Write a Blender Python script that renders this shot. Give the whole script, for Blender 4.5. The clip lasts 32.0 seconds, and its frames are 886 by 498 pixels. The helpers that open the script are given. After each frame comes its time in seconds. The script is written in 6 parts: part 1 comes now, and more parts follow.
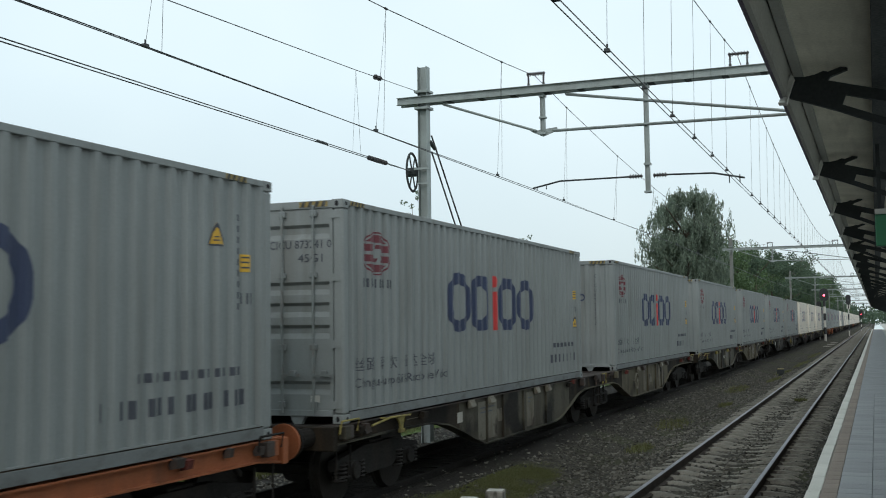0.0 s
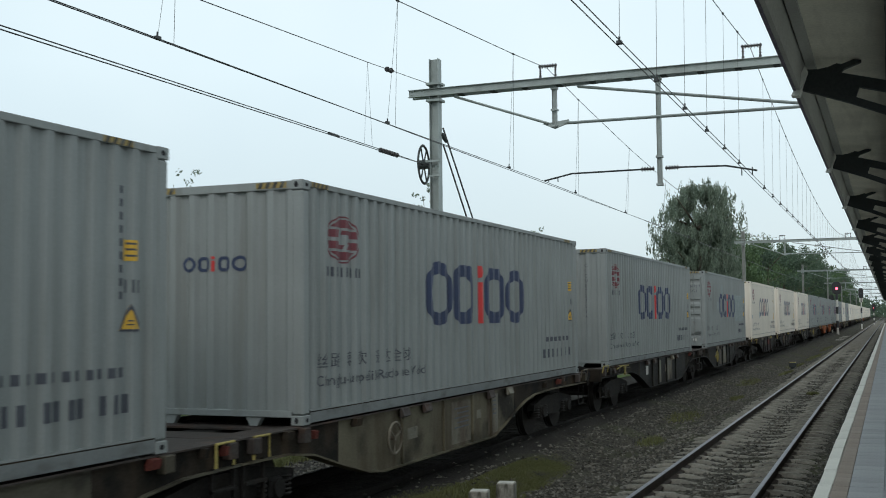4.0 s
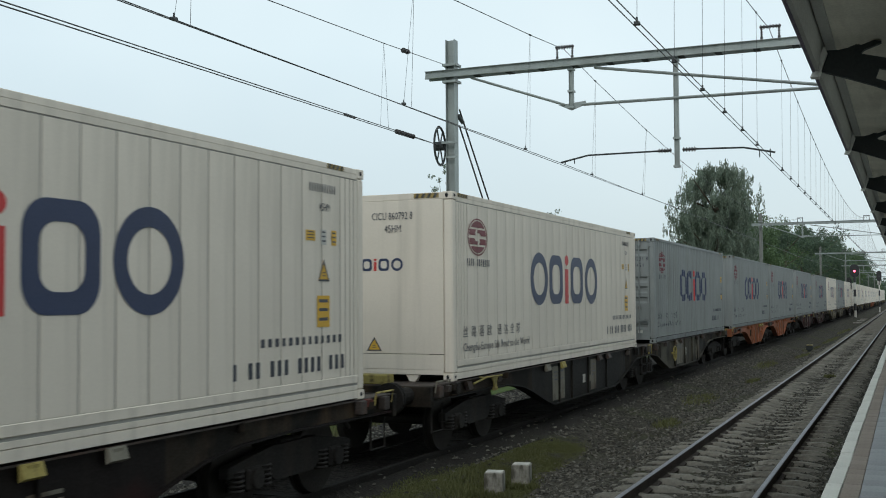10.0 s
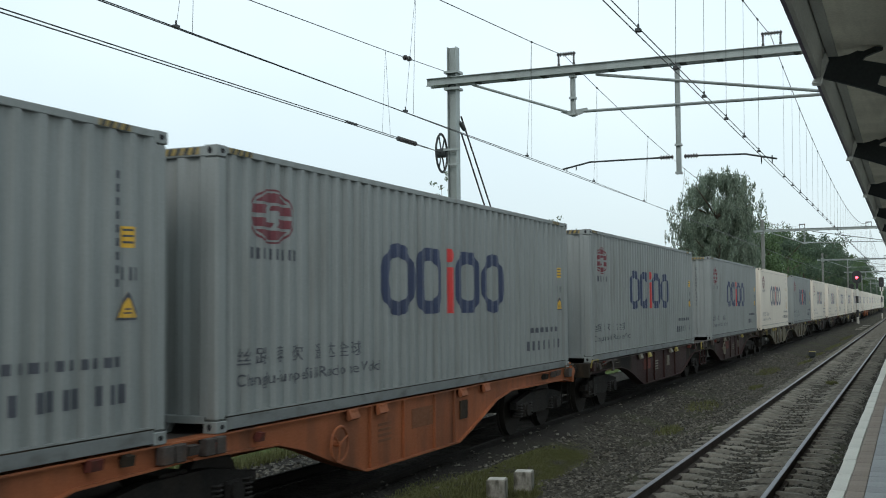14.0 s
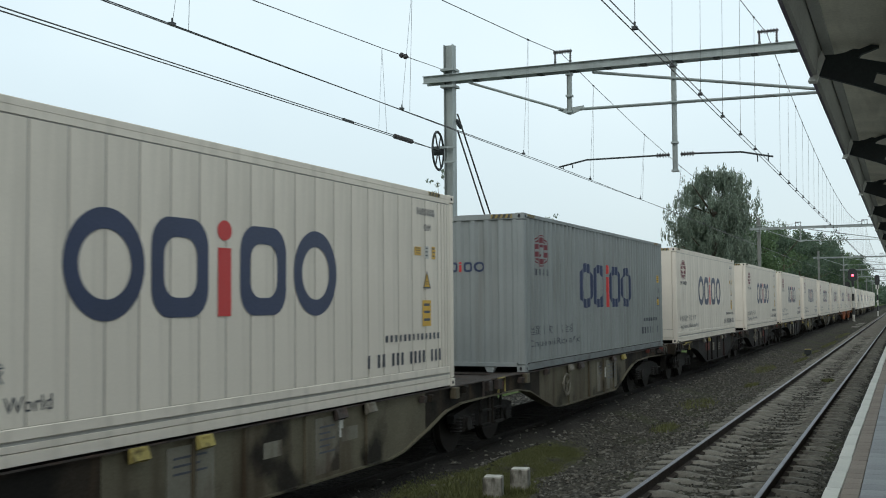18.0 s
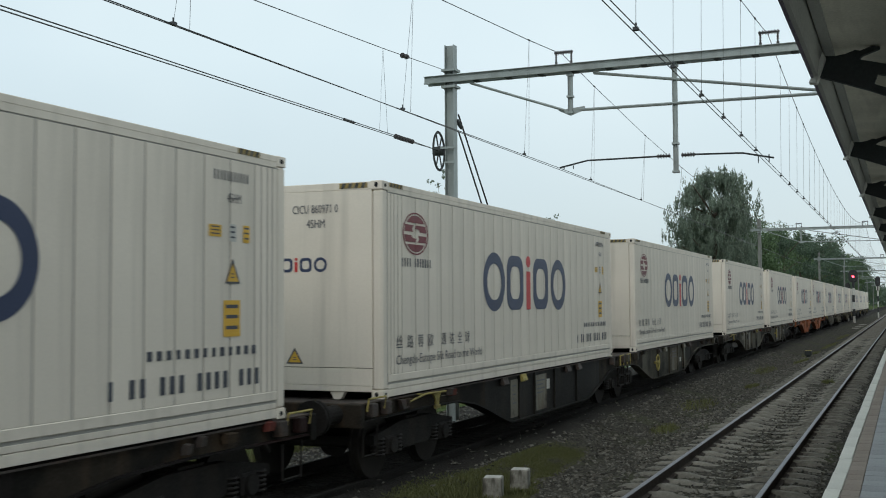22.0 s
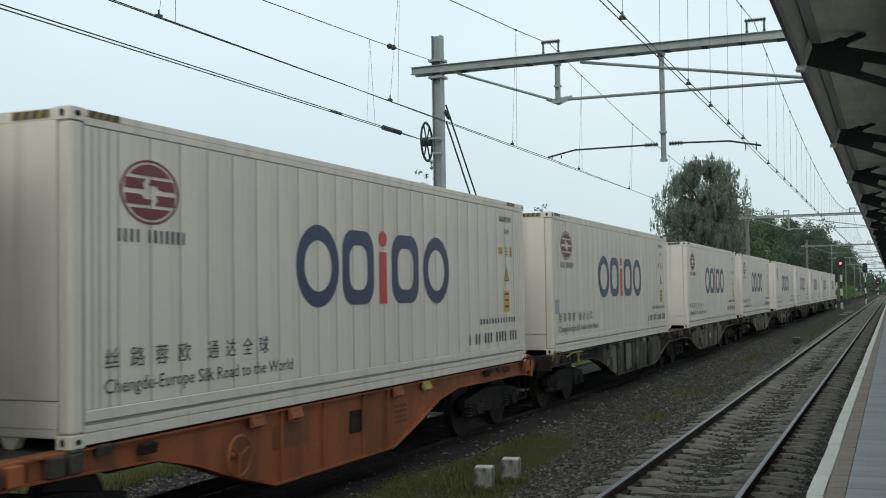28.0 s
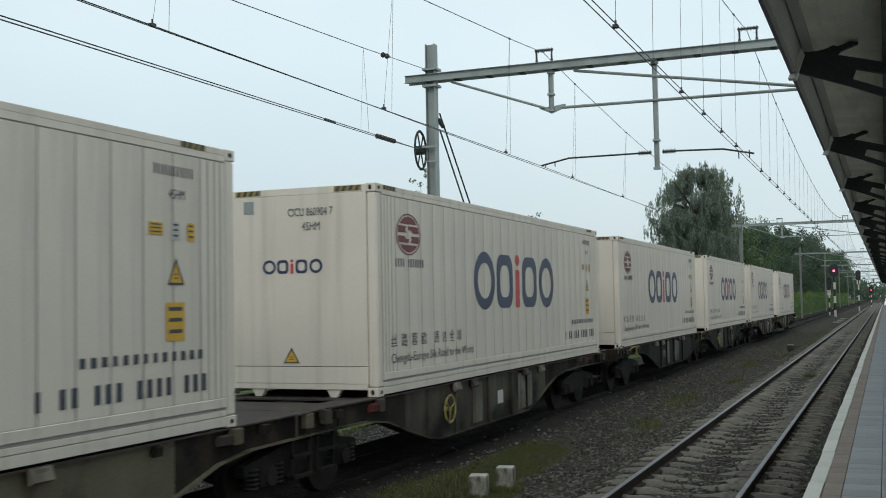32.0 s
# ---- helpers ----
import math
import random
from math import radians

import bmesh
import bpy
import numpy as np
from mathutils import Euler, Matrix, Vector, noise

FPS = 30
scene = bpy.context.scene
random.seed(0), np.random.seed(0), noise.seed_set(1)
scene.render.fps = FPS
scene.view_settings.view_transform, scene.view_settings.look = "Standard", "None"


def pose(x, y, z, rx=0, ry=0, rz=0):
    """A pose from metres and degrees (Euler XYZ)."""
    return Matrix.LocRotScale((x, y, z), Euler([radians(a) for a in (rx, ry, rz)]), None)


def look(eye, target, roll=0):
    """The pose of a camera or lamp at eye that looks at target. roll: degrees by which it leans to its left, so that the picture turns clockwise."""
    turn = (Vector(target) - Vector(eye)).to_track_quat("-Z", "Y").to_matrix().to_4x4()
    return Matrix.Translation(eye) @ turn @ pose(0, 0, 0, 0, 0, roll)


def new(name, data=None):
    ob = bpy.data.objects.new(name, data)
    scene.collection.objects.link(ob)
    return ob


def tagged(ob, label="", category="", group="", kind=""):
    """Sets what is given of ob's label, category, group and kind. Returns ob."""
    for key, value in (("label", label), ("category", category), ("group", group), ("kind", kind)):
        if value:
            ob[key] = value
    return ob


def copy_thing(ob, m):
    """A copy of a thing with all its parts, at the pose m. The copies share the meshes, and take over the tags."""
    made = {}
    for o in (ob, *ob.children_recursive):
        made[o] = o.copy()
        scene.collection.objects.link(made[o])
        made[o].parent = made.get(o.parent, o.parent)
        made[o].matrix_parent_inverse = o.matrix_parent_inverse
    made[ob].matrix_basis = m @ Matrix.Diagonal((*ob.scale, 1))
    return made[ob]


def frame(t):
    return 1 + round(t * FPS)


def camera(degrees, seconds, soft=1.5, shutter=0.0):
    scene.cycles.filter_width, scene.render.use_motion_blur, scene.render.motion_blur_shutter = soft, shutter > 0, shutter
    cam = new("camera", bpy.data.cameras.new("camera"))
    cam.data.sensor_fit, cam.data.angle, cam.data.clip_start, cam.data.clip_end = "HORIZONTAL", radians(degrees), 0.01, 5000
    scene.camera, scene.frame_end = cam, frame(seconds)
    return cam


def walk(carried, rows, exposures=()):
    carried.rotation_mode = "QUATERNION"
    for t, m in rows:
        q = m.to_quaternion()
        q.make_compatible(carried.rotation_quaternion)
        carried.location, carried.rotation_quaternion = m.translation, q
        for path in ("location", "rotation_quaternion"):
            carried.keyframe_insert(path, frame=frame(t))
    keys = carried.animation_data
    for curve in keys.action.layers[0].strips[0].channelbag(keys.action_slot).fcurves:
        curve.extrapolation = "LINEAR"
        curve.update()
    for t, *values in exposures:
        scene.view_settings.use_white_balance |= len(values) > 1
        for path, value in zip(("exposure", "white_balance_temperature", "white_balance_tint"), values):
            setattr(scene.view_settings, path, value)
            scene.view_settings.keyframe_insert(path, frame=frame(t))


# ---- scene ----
cam = camera(44.11, 32.0, soft=1.0, shutter=0.12)
PATH = [
    (0.0, pose(0, 0, 2.36, 93.965, 0.730, 21.565)),
    (0.5, pose(0, 0, 2.36, 94.062, 0.598, 21.475)),
    (1.0, pose(0, 0, 2.36, 94.020, 0.522, 21.720)),
    (1.5, pose(0, 0, 2.36, 93.943, 0.544, 21.810)),
    (2.0, pose(0, 0, 2.36, 93.824, 0.666, 21.879)),
    (2.5, pose(0, 0, 2.36, 93.753, 0.791, 21.819)),
    (4.5, pose(0, 0, 2.36, 93.554, 0.537, 22.210)),
    (5.0, pose(0, 0, 2.36, 93.665, 0.669, 22.039)),
    (5.5, pose(0, 0, 2.36, 93.483, 0.591, 22.127)),
    (6.0, pose(0, 0, 2.36, 93.525, 0.644, 22.095)),
    (6.5, pose(0, 0, 2.36, 93.166, 0.813, 22.086)),
    (7.0, pose(0, 0, 2.36, 93.061, 0.772, 22.285)),
    (7.5, pose(0, 0, 2.36, 92.830, 0.489, 22.568)),
    (8.0, pose(0, 0, 2.36, 92.939, 0.660, 22.510)),
    (8.5, pose(0, 0, 2.36, 93.020, 0.529, 22.367)),
    (9.0, pose(0, 0, 2.36, 93.039, 0.489, 22.443)),
    (9.5, pose(0, 0, 2.36, 92.783, 0.361, 22.572)),
    (10.0, pose(0, 0, 2.36, 92.618, 0.409, 22.980)),
    (10.5, pose(0, 0, 2.36, 92.580, 0.489, 22.960)),
    (11.0, pose(0, 0, 2.36, 92.760, 0.485, 22.897)),
    (11.5, pose(0, 0, 2.36, 92.826, 0.581, 22.895)),
    (12.0, pose(0, 0, 2.36, 93.016, 0.395, 22.985)),
    (12.5, pose(0, 0, 2.36, 93.076, 0.234, 23.090)),
    (13.0, pose(0, 0, 2.36, 93.005, 0.432, 23.159)),
    (13.5, pose(0, 0, 2.36, 92.976, 0.453, 23.108)),
    (15.5, pose(0, 0, 2.36, 93.075, 0.601, 23.035)),
    (16.0, pose(0, 0, 2.36, 93.144, 0.459, 22.927)),
    (16.5, pose(0, 0, 2.36, 92.963, 0.326, 22.923)),
    (17.0, pose(0, 0, 2.36, 92.802, 0.391, 22.982)),
    (17.5, pose(0, 0, 2.36, 92.937, 0.437, 22.896)),
    (18.0, pose(0, 0, 2.36, 92.863, 0.481, 22.896)),
    (18.5, pose(0, 0, 2.36, 93.108, 0.103, 23.098)),
    (19.0, pose(0, 0, 2.36, 92.939, 0.035, 23.217)),
    (19.5, pose(0, 0, 2.36, 92.987, 0.064, 23.402)),
    (20.0, pose(0, 0, 2.36, 92.968, 0.152, 23.186)),
    (20.5, pose(0, 0, 2.36, 93.056, 0.318, 23.035)),
    (21.0, pose(0, 0, 2.36, 92.845, 0.519, 22.811)),
    (21.5, pose(0, 0, 2.36, 92.889, 0.443, 22.893)),
    (22.0, pose(0, 0, 2.36, 92.880, 0.338, 22.916)),
    (22.5, pose(0, 0, 2.36, 92.506, 0.306, 22.946)),
    (23.0, pose(0, 0, 2.36, 92.503, 0.422, 22.833)),
    (23.5, pose(0, 0, 2.36, 92.253, 0.632, 22.684)),
    (24.0, pose(0, 0, 2.36, 92.267, 0.791, 22.648)),
    (24.5, pose(0, 0, 2.36, 92.364, 0.993, 22.712)),
    (25.0, pose(0, 0, 2.36, 92.835, 1.018, 22.793)),
    (25.5, pose(0, 0, 2.36, 92.690, 0.966, 22.737)),
    (27.5, pose(0, 0, 2.36, 92.432, 1.049, 22.342)),
    (28.0, pose(0, 0, 2.36, 92.386, 0.921, 22.358)),
    (28.5, pose(0, 0, 2.36, 92.207, 0.796, 22.376)),
    (29.0, pose(0, 0, 2.36, 92.212, 0.926, 22.273)),
    (29.5, pose(0, 0, 2.36, 92.161, 1.014, 22.060)),
    (30.0, pose(0, 0, 2.36, 92.288, 1.008, 22.005)),
    (30.5, pose(0, 0, 2.36, 92.428, 1.060, 22.027)),
    (31.0, pose(0, 0, 2.36, 92.650, 0.925, 22.138)),
    (31.5, pose(0, 0, 2.36, 92.719, 0.936, 22.226)),
    (32.0, pose(0, 0, 2.36, 92.818, 1.047, 22.049)),
]
EXPOSURES = [(0.0, -0.01), (2.0, -0.05), (5.0, -0.01), (6.0, 0.05), (8.0, -0.03), (9.0, -0.1), (11.0, -0.12), (12.5, 0.07), (16.0, 0.08), (18.0, -0.02), (20.0, -0.05), (21.0, -0.14), (23.0, -0.15), (28.0, -0.1), (32.0, -0.14)]
walk(cam, PATH, EXPOSURES)

# ---- light ----
world = bpy.data.worlds.new("overcast_sky")
scene.world = world
world.use_nodes = True
wn, wl = world.node_tree.nodes, world.node_tree.links
wn.clear()
w_out, w_bg, w_sky = wn.new("ShaderNodeOutputWorld"), wn.new("ShaderNodeBackground"), wn.new("ShaderNodeTexSky")
w_sky.sky_type, w_sky.sun_disc = "NISHITA", False
w_sky.sun_elevation, w_sky.sun_rotation = radians(37), radians(172)
w_mix, w_mul, w_tc = wn.new("ShaderNodeMix"), wn.new("ShaderNodeMix"), wn.new("ShaderNodeTexCoord")
w_noise, w_ramp = wn.new("ShaderNodeTexNoise"), wn.new("ShaderNodeValToRGB")
w_mul.data_type, w_mul.blend_type = "RGBA", "MULTIPLY"
w_mul.inputs[0].default_value = 1.0
w_mul.inputs[7].default_value = (0.10, 0.10, 0.10, 1)
w_noise.inputs["Scale"].default_value, w_noise.inputs["Detail"].default_value = 1.6, 4.0
w_ramp.color_ramp.elements[0].position, w_ramp.color_ramp.elements[0].color = 0.36, (0.73, 0.88, 0.945, 1)
w_ramp.color_ramp.elements[1].position, w_ramp.color_ramp.elements[1].color = 0.66, (0.865, 1.0, 1.035, 1)
w_mix.data_type = "RGBA"
w_mix.inputs[0].default_value = 0.9
wl.new(w_sky.outputs[0], w_mul.inputs[6])
wl.new(w_tc.outputs["Generated"], w_noise.inputs["Vector"])
wl.new(w_noise.outputs[0], w_ramp.inputs[0])
wl.new(w_mul.outputs[2], w_mix.inputs[6])
wl.new(w_ramp.outputs[0], w_mix.inputs[7])
# an overcast sky is dimmer towards the horizon
w_sep, w_rise, w_dim = wn.new("ShaderNodeSeparateXYZ"), wn.new("ShaderNodeMapRange"), wn.new("ShaderNodeMix")
w_rise.inputs[1].default_value, w_rise.inputs[2].default_value, w_rise.inputs[3].default_value, w_rise.inputs[4].default_value = 0.02, 0.22, 0.8, 1.0
w_dim.data_type, w_dim.blend_type = "RGBA", "MULTIPLY"
w_dim.inputs[0].default_value = 1.0
wl.new(w_tc.outputs["Generated"], w_sep.inputs[0])
wl.new(w_sep.outputs[2], w_rise.inputs[0])
wl.new(w_mix.outputs[2], w_dim.inputs[6])
wl.new(w_rise.outputs[0], w_dim.inputs[7])
wl.new(w_dim.outputs[2], w_bg.inputs[0])
wl.new(w_bg.outputs[0], w_out.inputs[0])
w_bg.inputs[1].default_value = 1.085
sun_data = bpy.data.lights.new("sun", "SUN")
sun_data.energy, sun_data.angle, sun_data.color = 0.78, radians(28), (1.0, 0.97, 0.92)
sun = new("sun", sun_data)
sun.matrix_world = look((8, -60, 46), (0, 0, 0))

# ---- plan, in metres: rail tops at z 0, the line runs along y ----
TRACK_NEAR, TRACK_FAR = -2.463, -7.572
RAIL = 0.7535
PLAT_Z, PLAT_EDGE = 0.76, -0.67
BOX_L, BOX_W, BOX_H, BOX_Z = 12.192, 2.438, 2.896, 1.111
# where the front end of each box stands at the start, and how far the train has rolled
BOXES = [-1.38, 12.60, 28.28, 42.95, 57.73, 72.64, 88.16, 102.89, 117.67, 132.81, 147.29, 161.76, 174.75, 188.63, 204.31, 218.22, 233.77, 248.14, 263.80, 278.44, 293.07, 308.32, 323.03, 337.64, 350.70, 364.68, 380.42, 394.61, 410.27, 424.70, 439.73, 454.02, 469.65]
ROLLED = [(0, -0.00), (1.5, 17.30), (2.5, 28.92), (4.5, 52.36), (6, 70.11), (7.5, 87.91), (9, 105.66), (10.5, 123.39), (12, 141.41), (13.5, 159.53), (15.5, 183.90), (17, 202.43), (18.5, 221.20), (20, 240.06), (21.5, 259.11), (23, 278.20), (24.5, 297.49), (25.5, 310.50), (27.5, 336.81), (29, 356.72), (30.5, 376.77), (32, 396.94), ]
DOORS = (1, 6, 10)
GREY = (0, 1, 2, 3, 4, 5, 6, 10, 11, 12, 13, 14, 16)

# ---- mesh helpers ----
def box(bm, x0, x1, y0, y1, z0, z1, bevel=0.0):
    vs = [bm.verts.new(p) for p in ((x0, y0, z0), (x1, y0, z0), (x1, y1, z0), (x0, y1, z0), (x0, y0, z1), (x1, y0, z1), (x1, y1, z1), (x0, y1, z1))]
    fs = [bm.faces.new([vs[i] for i in f]) for f in ((0, 3, 2, 1), (4, 5, 6, 7), (0, 1, 5, 4), (1, 2, 6, 5), (2, 3, 7, 6), (3, 0, 4, 7))]
    if bevel:
        edges = list({e for f in fs for e in f.edges})
        bmesh.ops.bevel(bm, geom=edges, offset=bevel, segments=1, affect="EDGES")
    return vs


def tube(bm, p0, p1, r0, r1=None, seg=10):
    p0, p1 = Vector(p0), Vector(p1)
    r1 = r0 if r1 is None else r1
    q = (p1 - p0).to_track_quat("Z", "Y")
    rings = []
    for p, r in ((p0, r0), (p1, r1)):
        rings.append([bm.verts.new(p + q @ Vector((r * math.cos(2 * math.pi * i / seg), r * math.sin(2 * math.pi * i / seg), 0))) for i in range(seg)])
    for i in range(seg):
        j = (i + 1) % seg
        bm.faces.new((rings[0][i], rings[0][j], rings[1][j], rings[1][i]))
    bm.faces.new(rings[0][::-1])
    bm.faces.new(rings[1])


def chain(bm, pts, r, seg=6):
    """One round bar or wire bent through the points."""
    pts, rings = [Vector(p) for p in pts], []
    for i, p in enumerate(pts):
        d = (pts[min(i + 1, len(pts) - 1)] - pts[max(i - 1, 0)]).normalized()
        side = d.cross(Vector((0, 0, 1)) if abs(d.z) < 0.9 else Vector((1, 0, 0))).normalized()
        up = side.cross(d)
        rings.append([bm.verts.new(p + (side * math.cos(2 * math.pi * k / seg) + up * math.sin(2 * math.pi * k / seg)) * r) for k in range(seg)])
    for a, b in zip(rings, rings[1:]):
        for k in range(seg):
            bm.faces.new((a[k], a[(k + 1) % seg], b[(k + 1) % seg], b[k]))
    bm.faces.new(rings[0][::-1])
    bm.faces.new(rings[-1])


def torus(bm, centre, axis, big, small, seg=20, ring=6):
    q = Vector(axis).to_track_quat("Z", "Y")
    c, grid = Vector(centre), []
    for i in range(seg):
        a = 2 * math.pi * i / seg
        grid.append([bm.verts.new(c + q @ Vector(((big + small * math.cos(b)) * math.cos(a), (big + small * math.cos(b)) * math.sin(a), small * math.sin(b)))) for b in [2 * math.pi * k / ring for k in range(ring)]])
    for i in range(seg):
        for k in range(ring):
            bm.faces.new((grid[i][k], grid[(i + 1) % seg][k], grid[(i + 1) % seg][(k + 1) % ring], grid[i][(k + 1) % ring]))


def prism(bm, poly, axis, a, b):
    """A flat outline (two coordinates) drawn out along an axis from a to b."""
    def at(p, w):
        return {"x": (w, p[0], p[1]), "y": (p[0], w, p[1]), "z": (p[0], p[1], w)}[axis]
    va, vb = [bm.verts.new(at(p, a)) for p in poly], [bm.verts.new(at(p, b)) for p in poly]
    n = len(poly)
    for i in range(n):
        bm.faces.new((va[i], va[(i + 1) % n], vb[(i + 1) % n], vb[i]))
    bm.faces.new(va[::-1])
    bm.faces.new(vb)


def part(name, bm, material, parent=None, label="", smooth=False):
    """Links a bmesh as one mesh object, under a thing or a part."""
    bmesh.ops.recalc_face_normals(bm, faces=bm.faces)
    me = bpy.data.meshes.new(name)
    bm.to_mesh(me)
    bm.free()
    if smooth:
        me.polygons.foreach_set("use_smooth", [True] * len(me.polygons))
    me.materials.append(material)
    ob = new(name, me)
    if parent is not None:
        ob.parent = parent
    if label:
        ob["label"] = label
    return ob


def raw(name, verts, faces, material, parent=None, smooth=False):
    me = bpy.data.meshes.new(name)
    me.from_pydata(verts, [], faces)
    if smooth:
        me.polygons.foreach_set("use_smooth", [True] * len(me.polygons))
    me.materials.append(material)
    ob = new(name, me)
    if parent is not None:
        ob.parent = parent
    return ob


def block(name, material, parent, *dims, bevel=0.0, label=""):
    bm = bmesh.new()
    box(bm, *dims, bevel=bevel)
    return part(name, bm, material, parent, label)


def again(ob, parent, m):
    """One more piece on the same mesh."""
    o = bpy.data.objects.new(ob.name.split(".")[0], ob.data)
    scene.collection.objects.link(o)
    o.parent, o.matrix_basis = parent, m
    return o


# ---- materials ----
def mat(name, col, rough=0.6, metal=0.0, var=0.12, big=1.2, fine=45.0, bump=0.1, dirt=None, amount=0.35, streak=(3.0, 3.0, 0.5), spread=0.0, cut=0.5, blotch=None):
    m = bpy.data.materials.new(name)
    m.use_nodes = True
    n, l = m.node_tree.nodes, m.node_tree.links
    b = n["Principled BSDF"]
    b.inputs["Metallic"].default_value = metal
    # dusty matt surfaces hardly shine
    b.inputs["Specular IOR Level"].default_value = 0.5 if rough < 0.55 else 0.12
    tc = n.new("ShaderNodeTexCoord")

    def noise_tex(scale, detail, vec=None):
        t = n.new("ShaderNodeTexNoise")
        t.inputs["Scale"].default_value, t.inputs["Detail"].default_value = scale, detail
        l.new(vec or tc.outputs["Object"], t.inputs["Vector"])
        return t.outputs[0]

    def mixed(kind, fac, a, c):
        x = n.new("ShaderNodeMix")
        x.data_type, x.blend_type = "RGBA", kind
        for sock, val in ((0, fac), (6, a), (7, c)):
            if isinstance(val, (int, float, tuple)):
                x.inputs[sock].default_value = val
            else:
                l.new(val, x.inputs[sock])
        return x.outputs[2]

    def curve(src, lo, hi, a, c):
        r = n.new("ShaderNodeMapRange")
        r.inputs[1].default_value, r.inputs[2].default_value, r.inputs[3].default_value, r.inputs[4].default_value = lo, hi, a, c
        l.new(src, r.inputs[0])
        return r.outputs[0]

    lo = tuple(c * (1 - var) for c in col) + (1,)
    hi = tuple(min(1, c * (1 + var)) for c in col) + (1,)
    big_n, fine_n = noise_tex(big, 5), noise_tex(fine, 4)
    out = mixed("MIX", curve(big_n, 0.3, 0.7, 0, 1), lo, hi)
    g = 1 - var * 0.8
    out = mixed("MULTIPLY", curve(fine_n, 0.35, 0.65, 0, 1), out, (g, g, g, 1))
    if spread:
        info = n.new("ShaderNodeObjectInfo")
        hs = n.new("ShaderNodeHueSaturation")
        l.new(curve(info.outputs["Random"], 0, 1, 1 - spread, 1 + spread), hs.inputs["Value"])
        l.new(out, hs.inputs["Color"])
        out = hs.outputs[0]
    if dirt:
        mp = n.new("ShaderNodeMapping")
        mp.inputs["Scale"].default_value = streak
        l.new(tc.outputs["Object"], mp.inputs["Vector"])
        out = mixed("MIX", curve(noise_tex(1.0, 7, mp.outputs[0]), cut, cut + 0.22, 0, amount), out, tuple(dirt) + (1,))
    if blotch:
        # a second cover in large uneven patches: colour, size, share
        bl = noise_tex(blotch[1], 6)
        out = mixed("MIX", curve(bl, blotch[2], blotch[2] + 0.09, 0, 0.92), out, tuple(blotch[0]) + (1,))
    l.new(out, b.inputs["Base Color"])
    l.new(curve(fine_n, 0.3, 0.7, max(0.02, rough - 0.12), min(1, rough + 0.12)), b.inputs["Roughness"])
    if bump:
        bp = n.new("ShaderNodeBump")
        bp.inputs["Strength"].default_value, bp.inputs["Distance"].default_value = bump, 0.01
        l.new(fine_n, bp.inputs["Height"])
        l.new(bp.outputs[0], b.inputs["Normal"])
    return m


def glow(name, col, strength):
    m = bpy.data.materials.new(name)
    m.use_nodes = True
    b = m.node_tree.nodes["Principled BSDF"]
    b.inputs["Base Color"].default_value = tuple(col) + (1,)
    b.inputs["Emission Color"].default_value = tuple(col) + (1,)
    b.inputs["Emission Strength"].default_value = strength
    return m


def foliage(name, dark, light, through_light=0.25):
    m = bpy.data.materials.new(name)
    m.use_nodes = True
    n, l = m.node_tree.nodes, m.node_tree.links
    b = n["Principled BSDF"]
    b.inputs["Roughness"].default_value = 0.6
    b.inputs["Specular IOR Level"].default_value = 0.2
    geo, ramp, mix, tr, outp = n.new("ShaderNodeNewGeometry"), n.new("ShaderNodeValToRGB"), n.new("ShaderNodeMixShader"), n.new("ShaderNodeBsdfTranslucent"), n["Material Output"]
    ramp.color_ramp.elements[0].color, ramp.color_ramp.elements[1].color = tuple(dark) + (1,), tuple(light) + (1,)
    l.new(geo.outputs["Random Per Island"], ramp.inputs[0])
    l.new(ramp.outputs[0], b.inputs["Base Color"])
    l.new(ramp.outputs[0], tr.inputs["Color"])
    mix.inputs[0].default_value = through_light
    l.new(b.outputs[0], mix.inputs[1])
    l.new(tr.outputs[0], mix.inputs[2])
    l.new(mix.outputs[0], outp.inputs[0])
    return m


RUST = (0.16, 0.09, 0.055)
SOOT = (0.03, 0.03, 0.03)
M_GREY = mat("grey_container_paint", (0.24, 0.255, 0.25), 0.62, var=0.07, big=0.8, bump=0.03, dirt=(0.165, 0.165, 0.15), amount=0.55, streak=(5, 5, 0.3))
M_GREYRAIL = mat("grimy_grey_rail_paint", (0.175, 0.186, 0.184), 0.6, var=0.12, bump=0.05, dirt=(0.07, 0.065, 0.055), amount=0.6, streak=(3, 3, 6))
M_GREY_PATCH = mat("fresh_grey_paint", (0.20, 0.235, 0.235), 0.45, var=0.04, bump=0.02)
M_WHITE = mat("white_container_paint", (0.655, 0.592, 0.508), 0.62, var=0.05, big=0.7, bump=0.02, dirt=(0.40, 0.365, 0.31), amount=0.42, streak=(5, 5, 0.25), spread=0.04)
M_JOINT = mat("panel_joint_grey", (0.37, 0.355, 0.325), 0.7, var=0.1)
M_BLUE = mat("navy_lettering_paint", (0.02, 0.032, 0.08), 0.45, var=0.1, bump=0.0)
M_RED = mat("red_lettering_paint", (0.50, 0.03, 0.028), 0.45, var=0.08, bump=0.0)
M_MAROON = mat("maroon_emblem_paint", (0.16, 0.022, 0.028), 0.5, var=0.1, bump=0.0)
M_PRINT = mat("dark_print", (0.05, 0.055, 0.07), 0.5, var=0.1, bump=0.0)
M_YELLOW = mat("yellow_sticker", (0.62, 0.36, 0.03), 0.5, var=0.1, bump=0.0, dirt=(0.2, 0.15, 0.08), amount=0.3)
